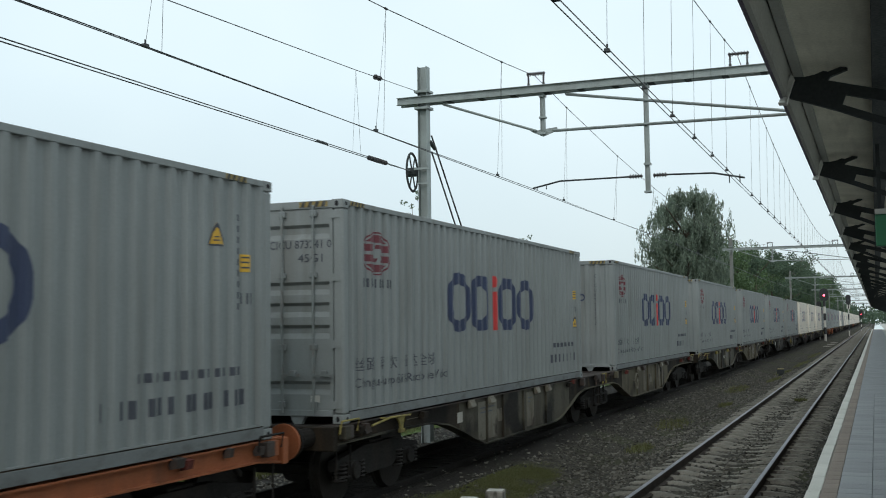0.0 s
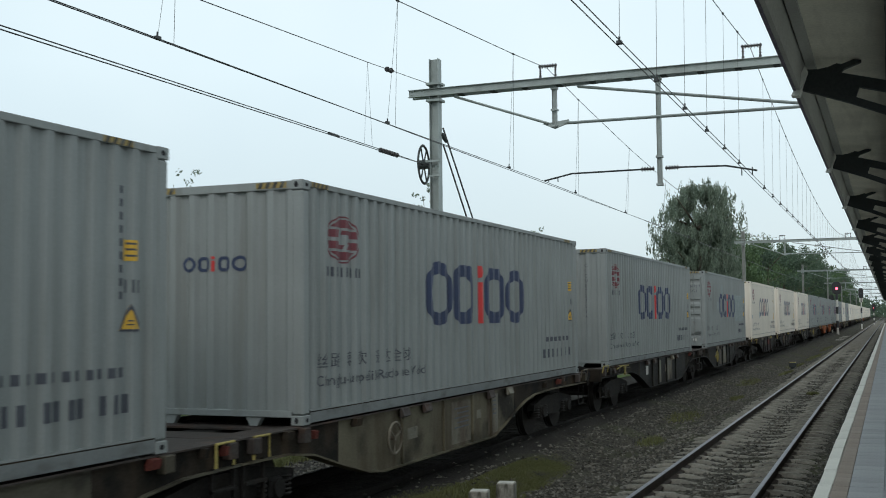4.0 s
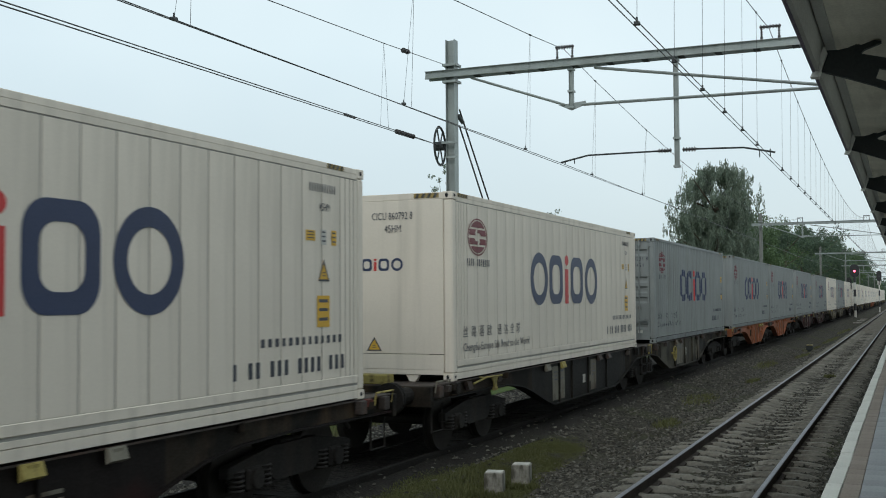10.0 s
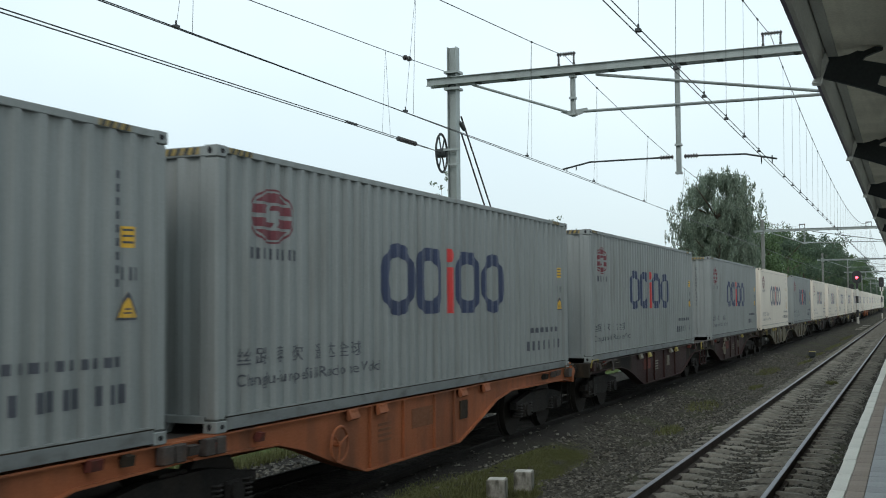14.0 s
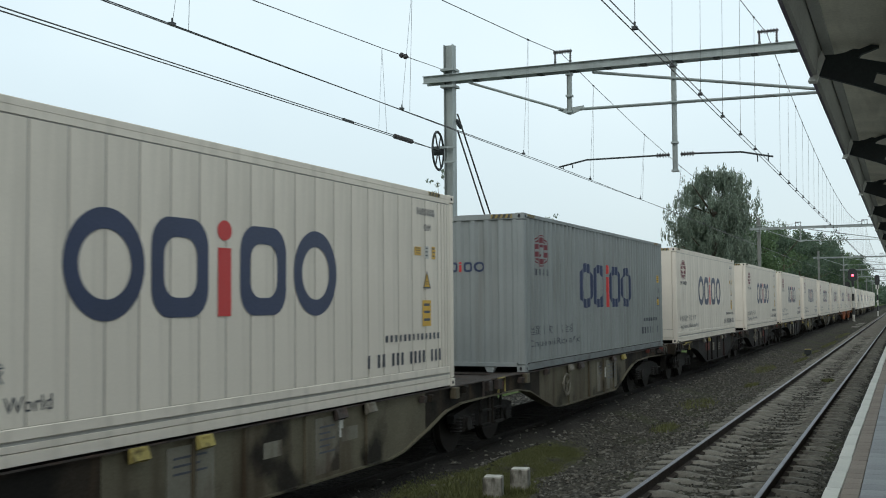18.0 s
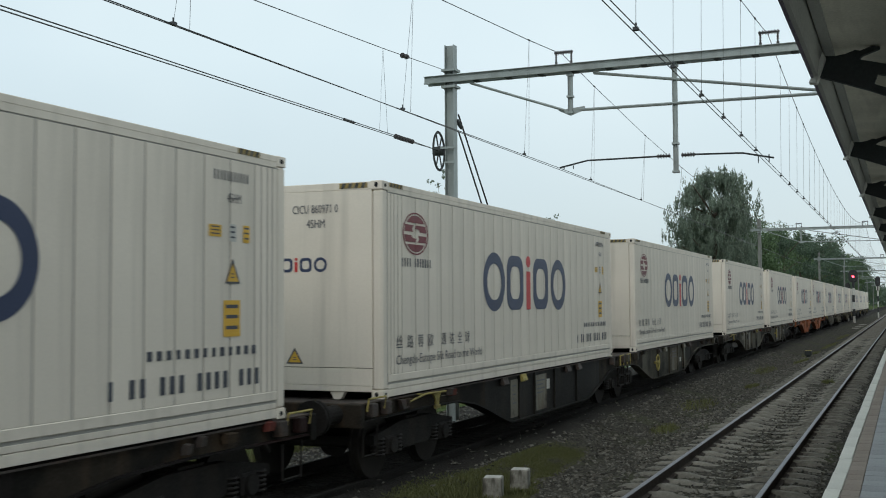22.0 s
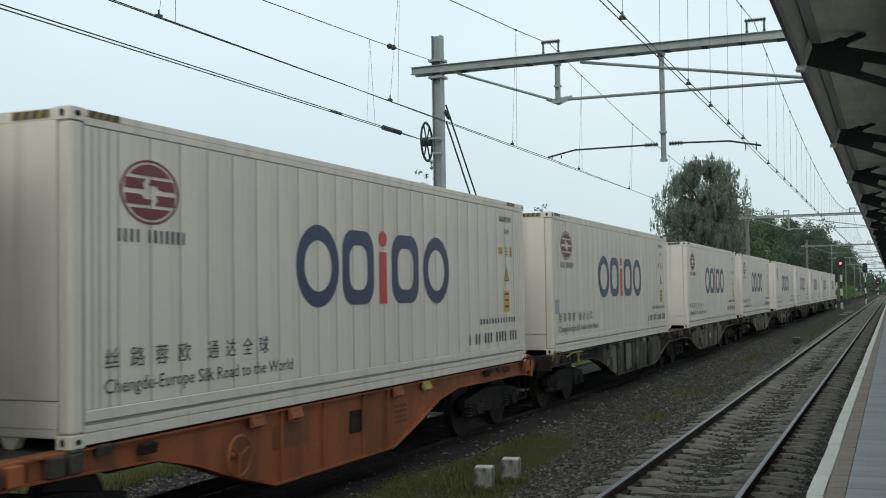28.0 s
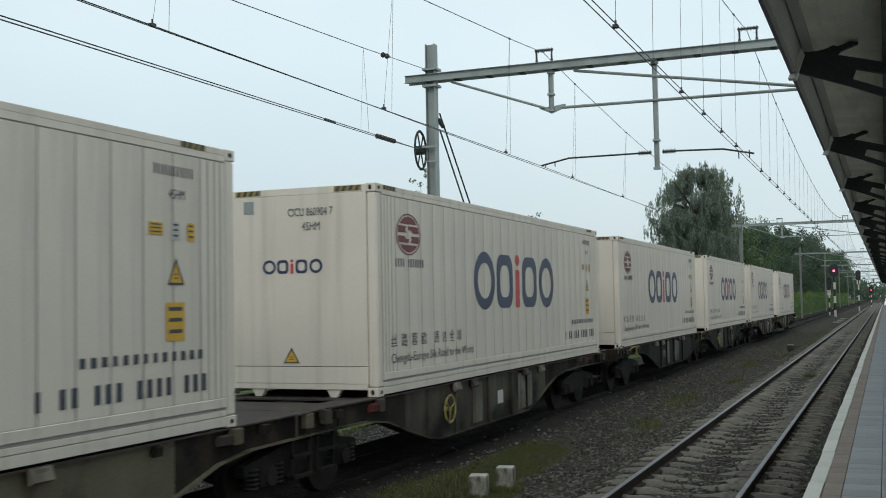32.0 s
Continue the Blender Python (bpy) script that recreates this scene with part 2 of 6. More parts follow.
M_STRIPE = mat("worn_warning_yellow", (0.30, 0.22, 0.08), 0.6, var=0.2, bump=0.0, dirt=(0.2, 0.2, 0.19), amount=0.8, streak=(9, 9, 9))
M_STRIPEDARK = mat("worn_warning_black", (0.06, 0.06, 0.055), 0.6, var=0.2, dirt=(0.2, 0.2, 0.19), amount=0.6, streak=(9, 9, 9))
M_BLACK = mat("black_paint", (0.015, 0.015, 0.016), 0.5, var=0.2)
M_GALV = mat("galvanised_steel", (0.28, 0.31, 0.30), 0.5, metal=0.35, var=0.12, big=2, dirt=(0.14, 0.14, 0.13), amount=0.4)
M_LOCK = mat("locking_bar_steel", (0.20, 0.215, 0.21), 0.45, metal=0.2, var=0.1, dirt=RUST, amount=0.4, streak=(6, 6, 4))
M_RUBBER = mat("door_seal_rubber", (0.025, 0.025, 0.027), 0.8)
FRAMES = {
    "black": mat("black_wagon_paint", (0.013, 0.012, 0.011), 0.6, var=0.25, dirt=(0.036, 0.03, 0.024), amount=0.6, streak=(2, 2.5, 0.5)),
    "brown": mat("brown_wagon_paint", (0.012, 0.0095, 0.009), 0.65, var=0.2, dirt=(0.02, 0.016, 0.014), amount=0.5, blotch=((0.028, 0.012, 0.011), 0.6, 0.6)),
    "red": mat("dark_red_wagon_paint", (0.035, 0.016, 0.015), 0.65, var=0.2, dirt=(0.03, 0.022, 0.02), amount=0.6),
    "orange": mat("orange_wagon_paint", (0.30, 0.10, 0.045), 0.6, var=0.15, dirt=(0.09, 0.045, 0.03), amount=0.75, streak=(2, 2, 0.5), cut=0.46, blotch=((0.06, 0.035, 0.025), 0.8, 0.64)),
    "beige": mat("grimy_beige_wagon_paint", (0.13, 0.115, 0.08), 0.65, var=0.2, dirt=(0.05, 0.034, 0.022), amount=0.85, streak=(2, 2.2, 0.4), cut=0.48, blotch=((0.014, 0.012, 0.01), 0.75, 0.54)),
    "grey": mat("grimy_grey_wagon_paint", (0.09, 0.082, 0.062), 0.65, var=0.2, dirt=(0.03, 0.023, 0.017), amount=0.85, streak=(2, 2.2, 0.4), cut=0.46, blotch=((0.011, 0.01, 0.009), 0.75, 0.5)),
}
M_PALE = mat("pale_grey_panel_paint", (0.185, 0.172, 0.138), 0.6, var=0.18, dirt=(0.075, 0.05, 0.032), amount=0.85, streak=(3, 3, 0.7), cut=0.45, blotch=((0.035, 0.026, 0.02), 1.7, 0.56))
# brake dust grime; also colours the painted shade seam on grey containers
M_GRIME_SHADE = mat("brake_dust_brown_grime", (0.03, 0.024, 0.018), 0.8, var=0.3, big=2, dirt=(0.075, 0.048, 0.028), amount=0.7, streak=(3, 3, 0.8), cut=0.52, blotch=((0.01, 0.009, 0.008), 1.2, 0.5))
M_DECK = mat("rusty_deck_steel", (0.062, 0.052, 0.047), 0.6, var=0.25, big=3, dirt=(0.09, 0.05, 0.035), amount=0.6, streak=(4, 4, 4))
M_BOGIE = mat("brake_dust_black_steel", (0.021, 0.019, 0.0175), 0.8, var=0.3, dirt=(0.036, 0.029, 0.023), amount=0.5)
M_WHEEL = mat("rolled_wheel_steel", (0.033, 0.029, 0.026), 0.7, metal=0.1, var=0.2)
M_YELPAINT = mat("worn_yellow_paint", (0.33, 0.27, 0.09), 0.6, var=0.2, dirt=(0.06, 0.045, 0.03), amount=0.8, streak=(10, 10, 10))
M_WHITEPLATE = mat("white_plate_paint", (0.50, 0.49, 0.45), 0.55, var=0.08, dirt=(0.25, 0.2, 0.15), amount=0.5)

M_RAILTOP = mat("polished_rail_head", (0.16, 0.157, 0.175), 0.45, metal=0.9, var=0.1)
M_RAILSIDE = mat("rusty_rail_side", (0.046, 0.036, 0.031), 0.8, var=0.25, big=3)
# rail steel darkened in colour for the shade of the train above
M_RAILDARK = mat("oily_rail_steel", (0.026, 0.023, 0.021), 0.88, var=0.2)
M_SLEEPER = mat("weathered_sleeper", (0.19, 0.177, 0.15), 0.85, var=0.25, big=4, fine=30, bump=0.4, dirt=(0.06, 0.05, 0.04), amount=0.6, streak=(3, 8, 3), spread=0.2)
M_CONC = mat("weathered_concrete", (0.30, 0.285, 0.25), 0.85, var=0.2, big=5, bump=0.35, dirt=(0.09, 0.085, 0.06), amount=0.75, streak=(9, 9, 3), cut=0.46)
M_POST = mat("stained_post_concrete", (0.27, 0.258, 0.225), 0.9, var=0.25, big=7, bump=0.5, dirt=(0.05, 0.048, 0.035), amount=0.85, streak=(12, 12, 5), cut=0.47)
M_CAP = mat("pale_worn_post_top", (0.5, 0.49, 0.45), 0.85, var=0.15, big=8, bump=0.3, dirt=(0.2, 0.19, 0.16), amount=0.5, streak=(14, 14, 14))
# for unseen paving, kept pale to bounce light up under the canopy
M_BOUNCEPAVE = mat("pale_concrete_paving", (0.46, 0.45, 0.42), 0.8, var=0.12, big=0.6, bump=0.15, dirt=(0.33, 0.32, 0.3), amount=0.5, streak=(1.5, 1.5, 1.5))
M_ROOFUNDER = mat("grey_canopy_boards", (0.66, 0.63, 0.53), 0.8, var=0.15, big=1.5, dirt=(0.42, 0.39, 0.33), amount=0.6, streak=(8, 0.8, 8))
M_FASCIA = mat("grey_fascia_paint", (0.36, 0.36, 0.325), 0.6, var=0.1)
M_STEELDARK = mat("dark_green_black_steel", (0.045, 0.05, 0.05), 0.6, var=0.2)
M_TRIM = mat("dull_violet_edge_trim", (0.085, 0.065, 0.10), 0.5, var=0.1)
M_SILVER = mat("pale_bracket_steel", (0.62, 0.62, 0.58), 0.5, metal=0.2, var=0.1)


def ground_mat(name, cols, scale, bump, patch=None, patch_cut=0.55, patch_scale=0.35, oil=None):
    """Loose ground: stones of several greys, with a second cover in patches."""
    m = bpy.data.materials.new(name)
    m.use_nodes = True
    n, l = m.node_tree.nodes, m.node_tree.links
    b = n["Principled BSDF"]
    b.inputs["Roughness"].default_value = 0.95
    b.inputs["Specular IOR Level"].default_value = 0.08
    tc, vo, ramp, bp, no = n.new("ShaderNodeTexCoord"), n.new("ShaderNodeTexVoronoi"), n.new("ShaderNodeValToRGB"), n.new("ShaderNodeBump"), n.new("ShaderNodeTexNoise")
    vo.inputs["Scale"].default_value = scale
    l.new(tc.outputs["Object"], vo.inputs["Vector"])
    sep = n.new("ShaderNodeSeparateColor")
    l.new(vo.outputs["Color"], sep.inputs[0])
    els = ramp.color_ramp.elements
    els[0].color, els[1].color = tuple(cols[0]) + (1,), tuple(cols[-1]) + (1,)
    for i, c in enumerate(cols[1:-1]):
        e = els.new((i + 1) / (len(cols) - 1))
        e.color = tuple(c) + (1,)
    l.new(sep.outputs[0], ramp.inputs[0])
    out = ramp.outputs[0]
    no.inputs["Scale"].default_value, no.inputs["Detail"].default_value = patch_scale, 8
    l.new(tc.outputs["Object"], no.inputs["Vector"])
    if patch:
        r, x = n.new("ShaderNodeMapRange"), n.new("ShaderNodeMix")
        r.inputs[1].default_value, r.inputs[2].default_value = patch_cut, patch_cut + 0.1
        l.new(no.outputs[0], r.inputs[0])
        x.data_type = "RGBA"
        l.new(r.outputs[0], x.inputs[0])
        l.new(out, x.inputs[6])
        x.inputs[7].default_value = tuple(patch) + (1,)
        out = x.outputs[2]
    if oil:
        # train's shade and dirt painted in unevenly: colour, where it ends, fade width
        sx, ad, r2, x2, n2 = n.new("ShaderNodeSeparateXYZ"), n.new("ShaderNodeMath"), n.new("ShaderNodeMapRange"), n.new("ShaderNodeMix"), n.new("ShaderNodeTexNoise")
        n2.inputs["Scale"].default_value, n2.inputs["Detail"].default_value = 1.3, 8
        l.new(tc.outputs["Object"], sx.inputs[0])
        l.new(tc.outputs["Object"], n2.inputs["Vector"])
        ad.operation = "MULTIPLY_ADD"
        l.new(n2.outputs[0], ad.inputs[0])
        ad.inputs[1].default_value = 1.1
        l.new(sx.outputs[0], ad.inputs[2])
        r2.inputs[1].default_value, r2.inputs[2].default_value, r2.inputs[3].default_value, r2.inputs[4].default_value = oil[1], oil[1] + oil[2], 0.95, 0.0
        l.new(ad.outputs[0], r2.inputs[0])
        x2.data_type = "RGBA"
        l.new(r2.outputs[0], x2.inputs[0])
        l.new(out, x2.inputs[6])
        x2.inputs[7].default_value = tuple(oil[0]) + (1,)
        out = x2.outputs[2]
    l.new(out, b.inputs["Base Color"])
    bp.inputs["Strength"].default_value, bp.inputs["Distance"].default_value = bump, 0.03
    l.new(vo.outputs["Distance"], bp.inputs["Height"])
    l.new(bp.outputs[0], b.inputs["Normal"])
    return m


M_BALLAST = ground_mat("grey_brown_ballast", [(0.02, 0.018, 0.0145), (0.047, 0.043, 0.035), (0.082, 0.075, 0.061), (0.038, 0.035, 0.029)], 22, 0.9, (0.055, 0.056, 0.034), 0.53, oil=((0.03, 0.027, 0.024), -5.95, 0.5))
# ballast and sleepers under the train, darkened in colour for its shade
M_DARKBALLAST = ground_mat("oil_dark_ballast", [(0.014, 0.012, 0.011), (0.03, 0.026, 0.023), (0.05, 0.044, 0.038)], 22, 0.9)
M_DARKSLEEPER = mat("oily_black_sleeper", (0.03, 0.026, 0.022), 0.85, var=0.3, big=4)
M_EARTH = ground_mat("grassy_earth", [(0.045, 0.07, 0.018), (0.06, 0.09, 0.025), (0.08, 0.105, 0.035)], 9, 0.7, (0.08, 0.075, 0.05), 0.6)
M_STONE = foliage("ballast_stones", (0.024, 0.022, 0.018), (0.148, 0.137, 0.114), 0.0)
M_GRASS = foliage("grass_blades", (0.08, 0.085, 0.032), (0.15, 0.155, 0.065))
M_PAVE = mat("grey_paving", (0.325, 0.33, 0.335), 0.7, var=0.1, big=2.5, bump=0.15, dirt=(0.21, 0.21, 0.205), amount=0.5, streak=(2, 2, 2), spread=0.09)
M_PAVEPINK = mat("pinkish_paving", (0.275, 0.225, 0.19), 0.75, var=0.1, big=2.5, bump=0.15, dirt=(0.17, 0.15, 0.14), amount=0.5, streak=(2, 2, 2), spread=0.1)
M_LINE = mat("worn_white_edge_paint", (0.64, 0.625, 0.565), 0.7, var=0.08, big=2, bump=0.15, dirt=(0.2, 0.185, 0.165), amount=0.8, streak=(5, 1.6, 5), cut=0.58, spread=0.05)

# ---- ground and tracks ----
def strip(name, xs, zs, y0, y1, step, material, rough_z=0.02):
    """A bed of ground along the line: a cross-section drawn out, with an uneven surface."""
    ys = [y0]
    while ys[-1] < y1:
        ys.append(ys[-1] + max(step, abs(ys[-1]) * 0.02))
    verts, faces, k = [], [], len(xs)
    for y in ys:
        for x, z in zip(xs, zs):
            verts.append((x, y, z + rough_z * noise.noise((x * 1.3, y * 0.9, 0)) + rough_z * 0.6 * noise.noise((x * 5, y * 5, 3))))
    for j in range(len(ys) - 1):
        for i in range(k - 1):
            a = j * k + i
            faces.append((a, a + 1, a + k + 1, a + k))
    return tagged(raw(name, verts, faces, material, smooth=True), kind="structure")


def spaced(a, b, n):
    return [a + (b - a) * i / n for i in range(n + 1)]


def bed_z(x):
    """Height of the ground beside and between the two tracks."""
    d = min(abs(x - TRACK_NEAR), abs(x - TRACK_FAR))
    z = -0.2 if d < 1.45 else max(-0.42, -0.2 - (d - 1.45) * 0.3)
    # rubble and dirt heaped against the outer rail of the train's track
    return max(z, -0.05 - (x + 6.75) * 0.36) if -6.75 < x < -5.8 else z


tagged(strip("ground", spaced(-600, -13, 30) + spaced(-12.8, -11, 4), [-0.35] * 31 + [-0.38] * 5, -120, 1500, 6, M_EARTH, 0.06), label="grassy ground beyond the railway line", category="ground")
# unseen ground, its pale surface added as a reflector for the canopy boards
tagged(strip("ground_station", spaced(2, 300, 20), [-0.45] * 21, -120, 1500, 10, M_BOUNCEPAVE, 0.02), label="unseen ground beyond the platform, made pale to bounce light", category="ground")
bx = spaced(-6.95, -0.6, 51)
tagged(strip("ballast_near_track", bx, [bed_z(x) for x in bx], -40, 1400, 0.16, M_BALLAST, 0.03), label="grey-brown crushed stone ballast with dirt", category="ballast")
bx = spaced(-9.4, -6.75, 18)
tagged(strip("ballast_far_track", bx, [bed_z(x) - (0.05 if x > -7.0 else 0) for x in bx], -40, 1400, 0.2, M_DARKBALLAST, 0.03), label="ballast under the train, its shade painted dark", category="ballast")
bx = spaced(-11.2, -9.3, 14)
tagged(strip("ballast_shoulder", bx, [bed_z(x) for x in bx], -40, 1400, 0.2, M_BALLAST, 0.03), label="grey ballast shoulder beyond the train", category="ballast")

RAIL_BODY = [(-0.075, -0.17), (0.075, -0.17), (0.075, -0.158), (0.012, -0.14), (0.012, -0.045), (0.035, -0.035), (0.036, -0.006), (-0.036, -0.006), (-0.035, -0.035), (-0.012, -0.045), (-0.012, -0.14), (-0.075, -0.158)]
for tx, which in ((TRACK_NEAR, "near"), (TRACK_FAR, "far")):
    for sx in (-RAIL, RAIL):
        bm = bmesh.new()
        prism(bm, [(tx + sx + p[0], p[1]) for p in RAIL_BODY], "y", -60, 1200)
        # far rails and their heads take the colour that holds the train's shade
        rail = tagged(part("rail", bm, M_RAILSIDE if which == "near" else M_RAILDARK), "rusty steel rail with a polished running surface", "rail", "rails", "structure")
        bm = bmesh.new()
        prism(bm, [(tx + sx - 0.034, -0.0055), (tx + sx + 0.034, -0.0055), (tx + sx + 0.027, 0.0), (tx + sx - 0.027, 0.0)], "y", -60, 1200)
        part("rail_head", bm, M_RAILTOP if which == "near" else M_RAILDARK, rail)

# concrete sleepers, sunk in ballast in the middle, with worn lumpy crowns
def sleeper_mesh(seed):
    bm, last = bmesh.new(), None
    for k in range(23):
        x = -1.3 + 2.6 * k / 22
        sunk = -0.055 * max(0.0, 1 - (abs(x) / 0.42) ** 3) - 0.07 * max(0.0, (abs(x) - 1.0) / 0.3) ** 2
        wide = 1.0 + 0.22 * noise.noise((x * 2.3, seed * 3.7, 2))
        ring = []
        for sy, e, z in ((-1, -0.02, -0.15), (-1, 0.0, -0.055), (-1, 0.05, -0.008), (1, 0.05, -0.004), (1, 0.0, -0.05), (1, -0.02, -0.15)):
            ring.append(bm.verts.new((x, sy * (0.1 - e) * wide + 0.03 * noise.noise((x * 2.1, sy * 5, seed)), z + sunk + 0.028 * noise.noise((x * 4.3, sy * 3, z * 9 + seed * 7)))))
        if last:
            for j in range(5):
                bm.faces.new((last[j], last[j + 1], ring[j + 1], ring[j]))
        else:
            bm.faces.new(ring)
        last = ring
    bm.faces.new(last[::-1])
    return bm


sleeper_kinds = []
for i in range(130):
    m = pose(TRACK_NEAR + random.uniform(-0.05, 0.05), 4.3 + i * 0.6 + random.uniform(-0.03, 0.03), -0.125 + random.uniform(-0.02, 0.006), 0, 0, random.uniform(-1, 1))
    if i < 5:
        o = part("sleeper", sleeper_mesh(i), M_SLEEPER, smooth=True)
        o.matrix_basis = m
        sleeper_kinds.append(o)
    else:
        o = again(sleeper_kinds[random.randrange(5)], None, m)
    tagged(o, "weathered brown-grey sleeper half sunk in ballast", "sleeper", "sleepers of the near track", "structure")
bm = bmesh.new()
for i in range(500):
    y = 82.3 + i * 0.6
    box(bm, TRACK_NEAR - 1.3, TRACK_NEAR + 1.3, y - 0.12, y + 0.12, -0.29, -0.15)
tagged(part("far_sleepers", bm, M_SLEEPER), "rows of sleepers farther along the line", "sleepers", kind="stuff")
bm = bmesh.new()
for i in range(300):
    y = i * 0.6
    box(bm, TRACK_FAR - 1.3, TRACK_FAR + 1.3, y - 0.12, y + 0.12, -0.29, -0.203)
tagged(part("dark_sleepers", bm, M_DARKSLEEPER), "sleepers under the train, coloured dark for its shade", "sleepers", kind="stuff")


MOSS = [(-5.7, 14.2, 0.85, 2.6), (-5.75, 17.5, 0.5, 3.0), (-5.6, 11.5, 1.0, 2.2), (-5.35, 15.0, 0.35, 0.8)]


def scatter_stones(name, count, x0, x1, y0, y1, size, label):
    """Crushed stones, each a small uneven lump, denser towards the camera's end."""
    rng = np.random.default_rng(5)
    base = np.array([(1, 0, 0), (-1, 0, 0), (0, 1, 0), (0, -1, 0), (0, 0, 1), (0.6, 0.6, 0.5), (-0.6, 0.5, 0.6), (0.5, -0.7, 0.5)], float)
    tris = [(4, 5, 6), (4, 6, 7), (4, 7, 5), (0, 2, 5), (2, 1, 6), (1, 3, 6), (3, 0, 7), (5, 2, 6), (7, 6, 3), (5, 7, 0)]
    verts, faces = [], []
    for i in range(count):
        y = y0 + (y1 - y0) * rng.random() ** 1.7
        x = x0 + (x1 - x0) * rng.random()
        s = size * rng.uniform(0.5, 1.25)
        a = rng.uniform(0, 6.3)
        c, sn = math.cos(a), math.sin(a)
        p = base * (1 + 0.35 * rng.standard_normal((8, 1))) * s * np.array([1, rng.uniform(0.6, 1), rng.uniform(0.5, 0.9)])
        if x > TRACK_NEAR - 1.32 and x < TRACK_NEAR + 1.32 and abs(x - TRACK_NEAR) > 0.3 and abs((y - 4.3 + 0.3) % 0.6 - 0.3) < 0.1 and rng.random() < 0.85:
            continue
        if x > -7.0 and x < -6.25 + 0.3 * noise.noise((x * 2, y * 1.5, 7)) and rng.random() < 0.85:
            continue
        if any(((x - cx) / rx) ** 2 + ((y - cy) / ry) ** 2 < 0.8 for cx, cy, rx, ry in MOSS) and rng.random() < 0.9:
            continue
        z = bed_z(x) + s * 0.15
        k = len(verts)
        verts += [(x + q[0] * c - q[1] * sn, y + q[0] * sn + q[1] * c, z + q[2]) for q in p]
        faces += [tuple(k + j for j in t) for t in tris]
    return tagged(raw(name, verts, faces, M_STONE), label, "ballast stones", kind="stuff")


scatter_stones("ballast_stones", 33000, -6.9, -0.85, 6.5, 60, 0.034, "loose grey and brown crushed stones between the tracks")


scatter_stones("shoulder_stones", 5000, -11.2, -9.5, 6.5, 34, 0.04, "loose stones on the ballast shoulder beyond the train")


def grass_patch(name, spots, count, h, label, seed):
    rng = np.random.default_rng(seed)
    verts, faces = [], []
    for cx, cy, rx, ry in spots:
        for i in range(count):
            r, a = math.sqrt(rng.random()) * (0.6 + 0.4 * rng.random()), rng.uniform(0, 6.283)
            x, y = cx + rx * r * math.cos(a), cy + ry * r * math.sin(a)
            z, hh, w, d = bed_z(x) - 0.01, h * rng.uniform(0.4, 1.2), 0.008 + 0.005 * rng.random(), rng.uniform(0, 6.283)
            lx, ly = hh * 0.5 * math.cos(d), hh * 0.5 * math.sin(d)
            k = len(verts)
            verts += [(x - w * ly / hh * 2, y + w * lx / hh * 2, z), (x + w * ly / hh * 2, y - w * lx / hh * 2, z), (x + lx, y + ly, z + hh)]
            faces.append((k, k + 1, k + 2))
    return tagged(raw(name, verts, faces, M_GRASS), label, "grass", kind="stuff")


grass_patch("grass", MOSS, 40000, 0.034, "short green grass and moss between the tracks", 3)
grass_patch("verge_grass", [(-10.9, 14, 0.45, 9), (-11.9, 12, 0.9, 8), (-11.9, 24, 0.9, 9), (-12.2, 40, 1.2, 12)], 9000, 0.16, "green grass along the far side of the line", 6)
grass_patch("weeds", [(-4.7, 37, 0.25, 0.9), (-4.4, 52, 0.35, 2.0), (-4.6, 60, 0.5, 3.0), (-2.3, 36.5, 0.2, 0.3), (-5.2, 30, 0.5, 2.0), (-4.9, 24, 0.3, 1.0), (-4.3, 70, 0.5, 6.0), (-4.5, 90, 0.5, 8.0), (-5.3, 46, 0.4, 3.0)], 500, 0.12, "tufts of weeds growing in the ballast", 4)

grass_patch("grass_tufts", [(-5.42, 14.45, 0.3, 0.3), (-5.3, 15.3, 0.3, 0.3), (-5.75, 14.6, 0.4, 1.3)], 1100, 0.12, "tufts of longer grass round the marker posts", 8)

# concrete marker posts and a low cable box between the tracks
def marker_post(x, y, turn, h):
    post = tagged(new("marker_post"), "short square weathered white concrete post in grass", "marker post", "marker posts")
    bm = bmesh.new()
    box(bm, -0.135, 0.135, -0.135, 0.135, -0.2, h, bevel=0.014)
    for v in bm.verts:
        v.co += 0.006 * Vector((noise.noise(v.co * 9), noise.noise(v.co * 9 + Vector((3, 0, 0))), noise.noise(v.co * 9 + Vector((0, 5, 0)))))
    part("post", bm, M_POST, post)
    # top coloured lighter to stand for the light falling on it
    block("cap", M_CAP, post, -0.115, 0.115, -0.115, 0.115, h - 0.006, h + 0.005, label="top painted lighter as if lit")
    post.matrix_basis = pose(x, y, -0.40, 0, 0, turn)


marker_post(-5.42, 14.6, 12, 0.325)
marker_post(-5.30, 15.42, 10, 0.325)
cable_box = tagged(new("cable_box"), "small dark cable box with a dull yellow lid", "cable box")
block("stub", M_STEELDARK, cable_box, -0.1, 0.1, -0.1, 0.1, -0.1, 0.1)
block("housing", M_STEELDARK, cable_box, -0.16, 0.16, -0.2, 0.2, 0.1, 0.32, bevel=0.02)
block("lid", M_YELPAINT, cable_box, -0.15, 0.15, -0.19, 0.19, 0.322, 0.35, bevel=0.01, label="dull yellow lid")
cable_box.matrix_basis = pose(-4.5, 57.0, -0.38)
slab = tagged(new("track_slab"), "pale flat cover slabs lying beside the rails", "cover slab")
for i in range(3):
    block("slab_plate", M_CONC, slab, -0.5, 0.5, i * 9, i * 9 + 1.6, 0, 0.07)
slab.matrix_basis = pose(-4.6, 118, -0.38)

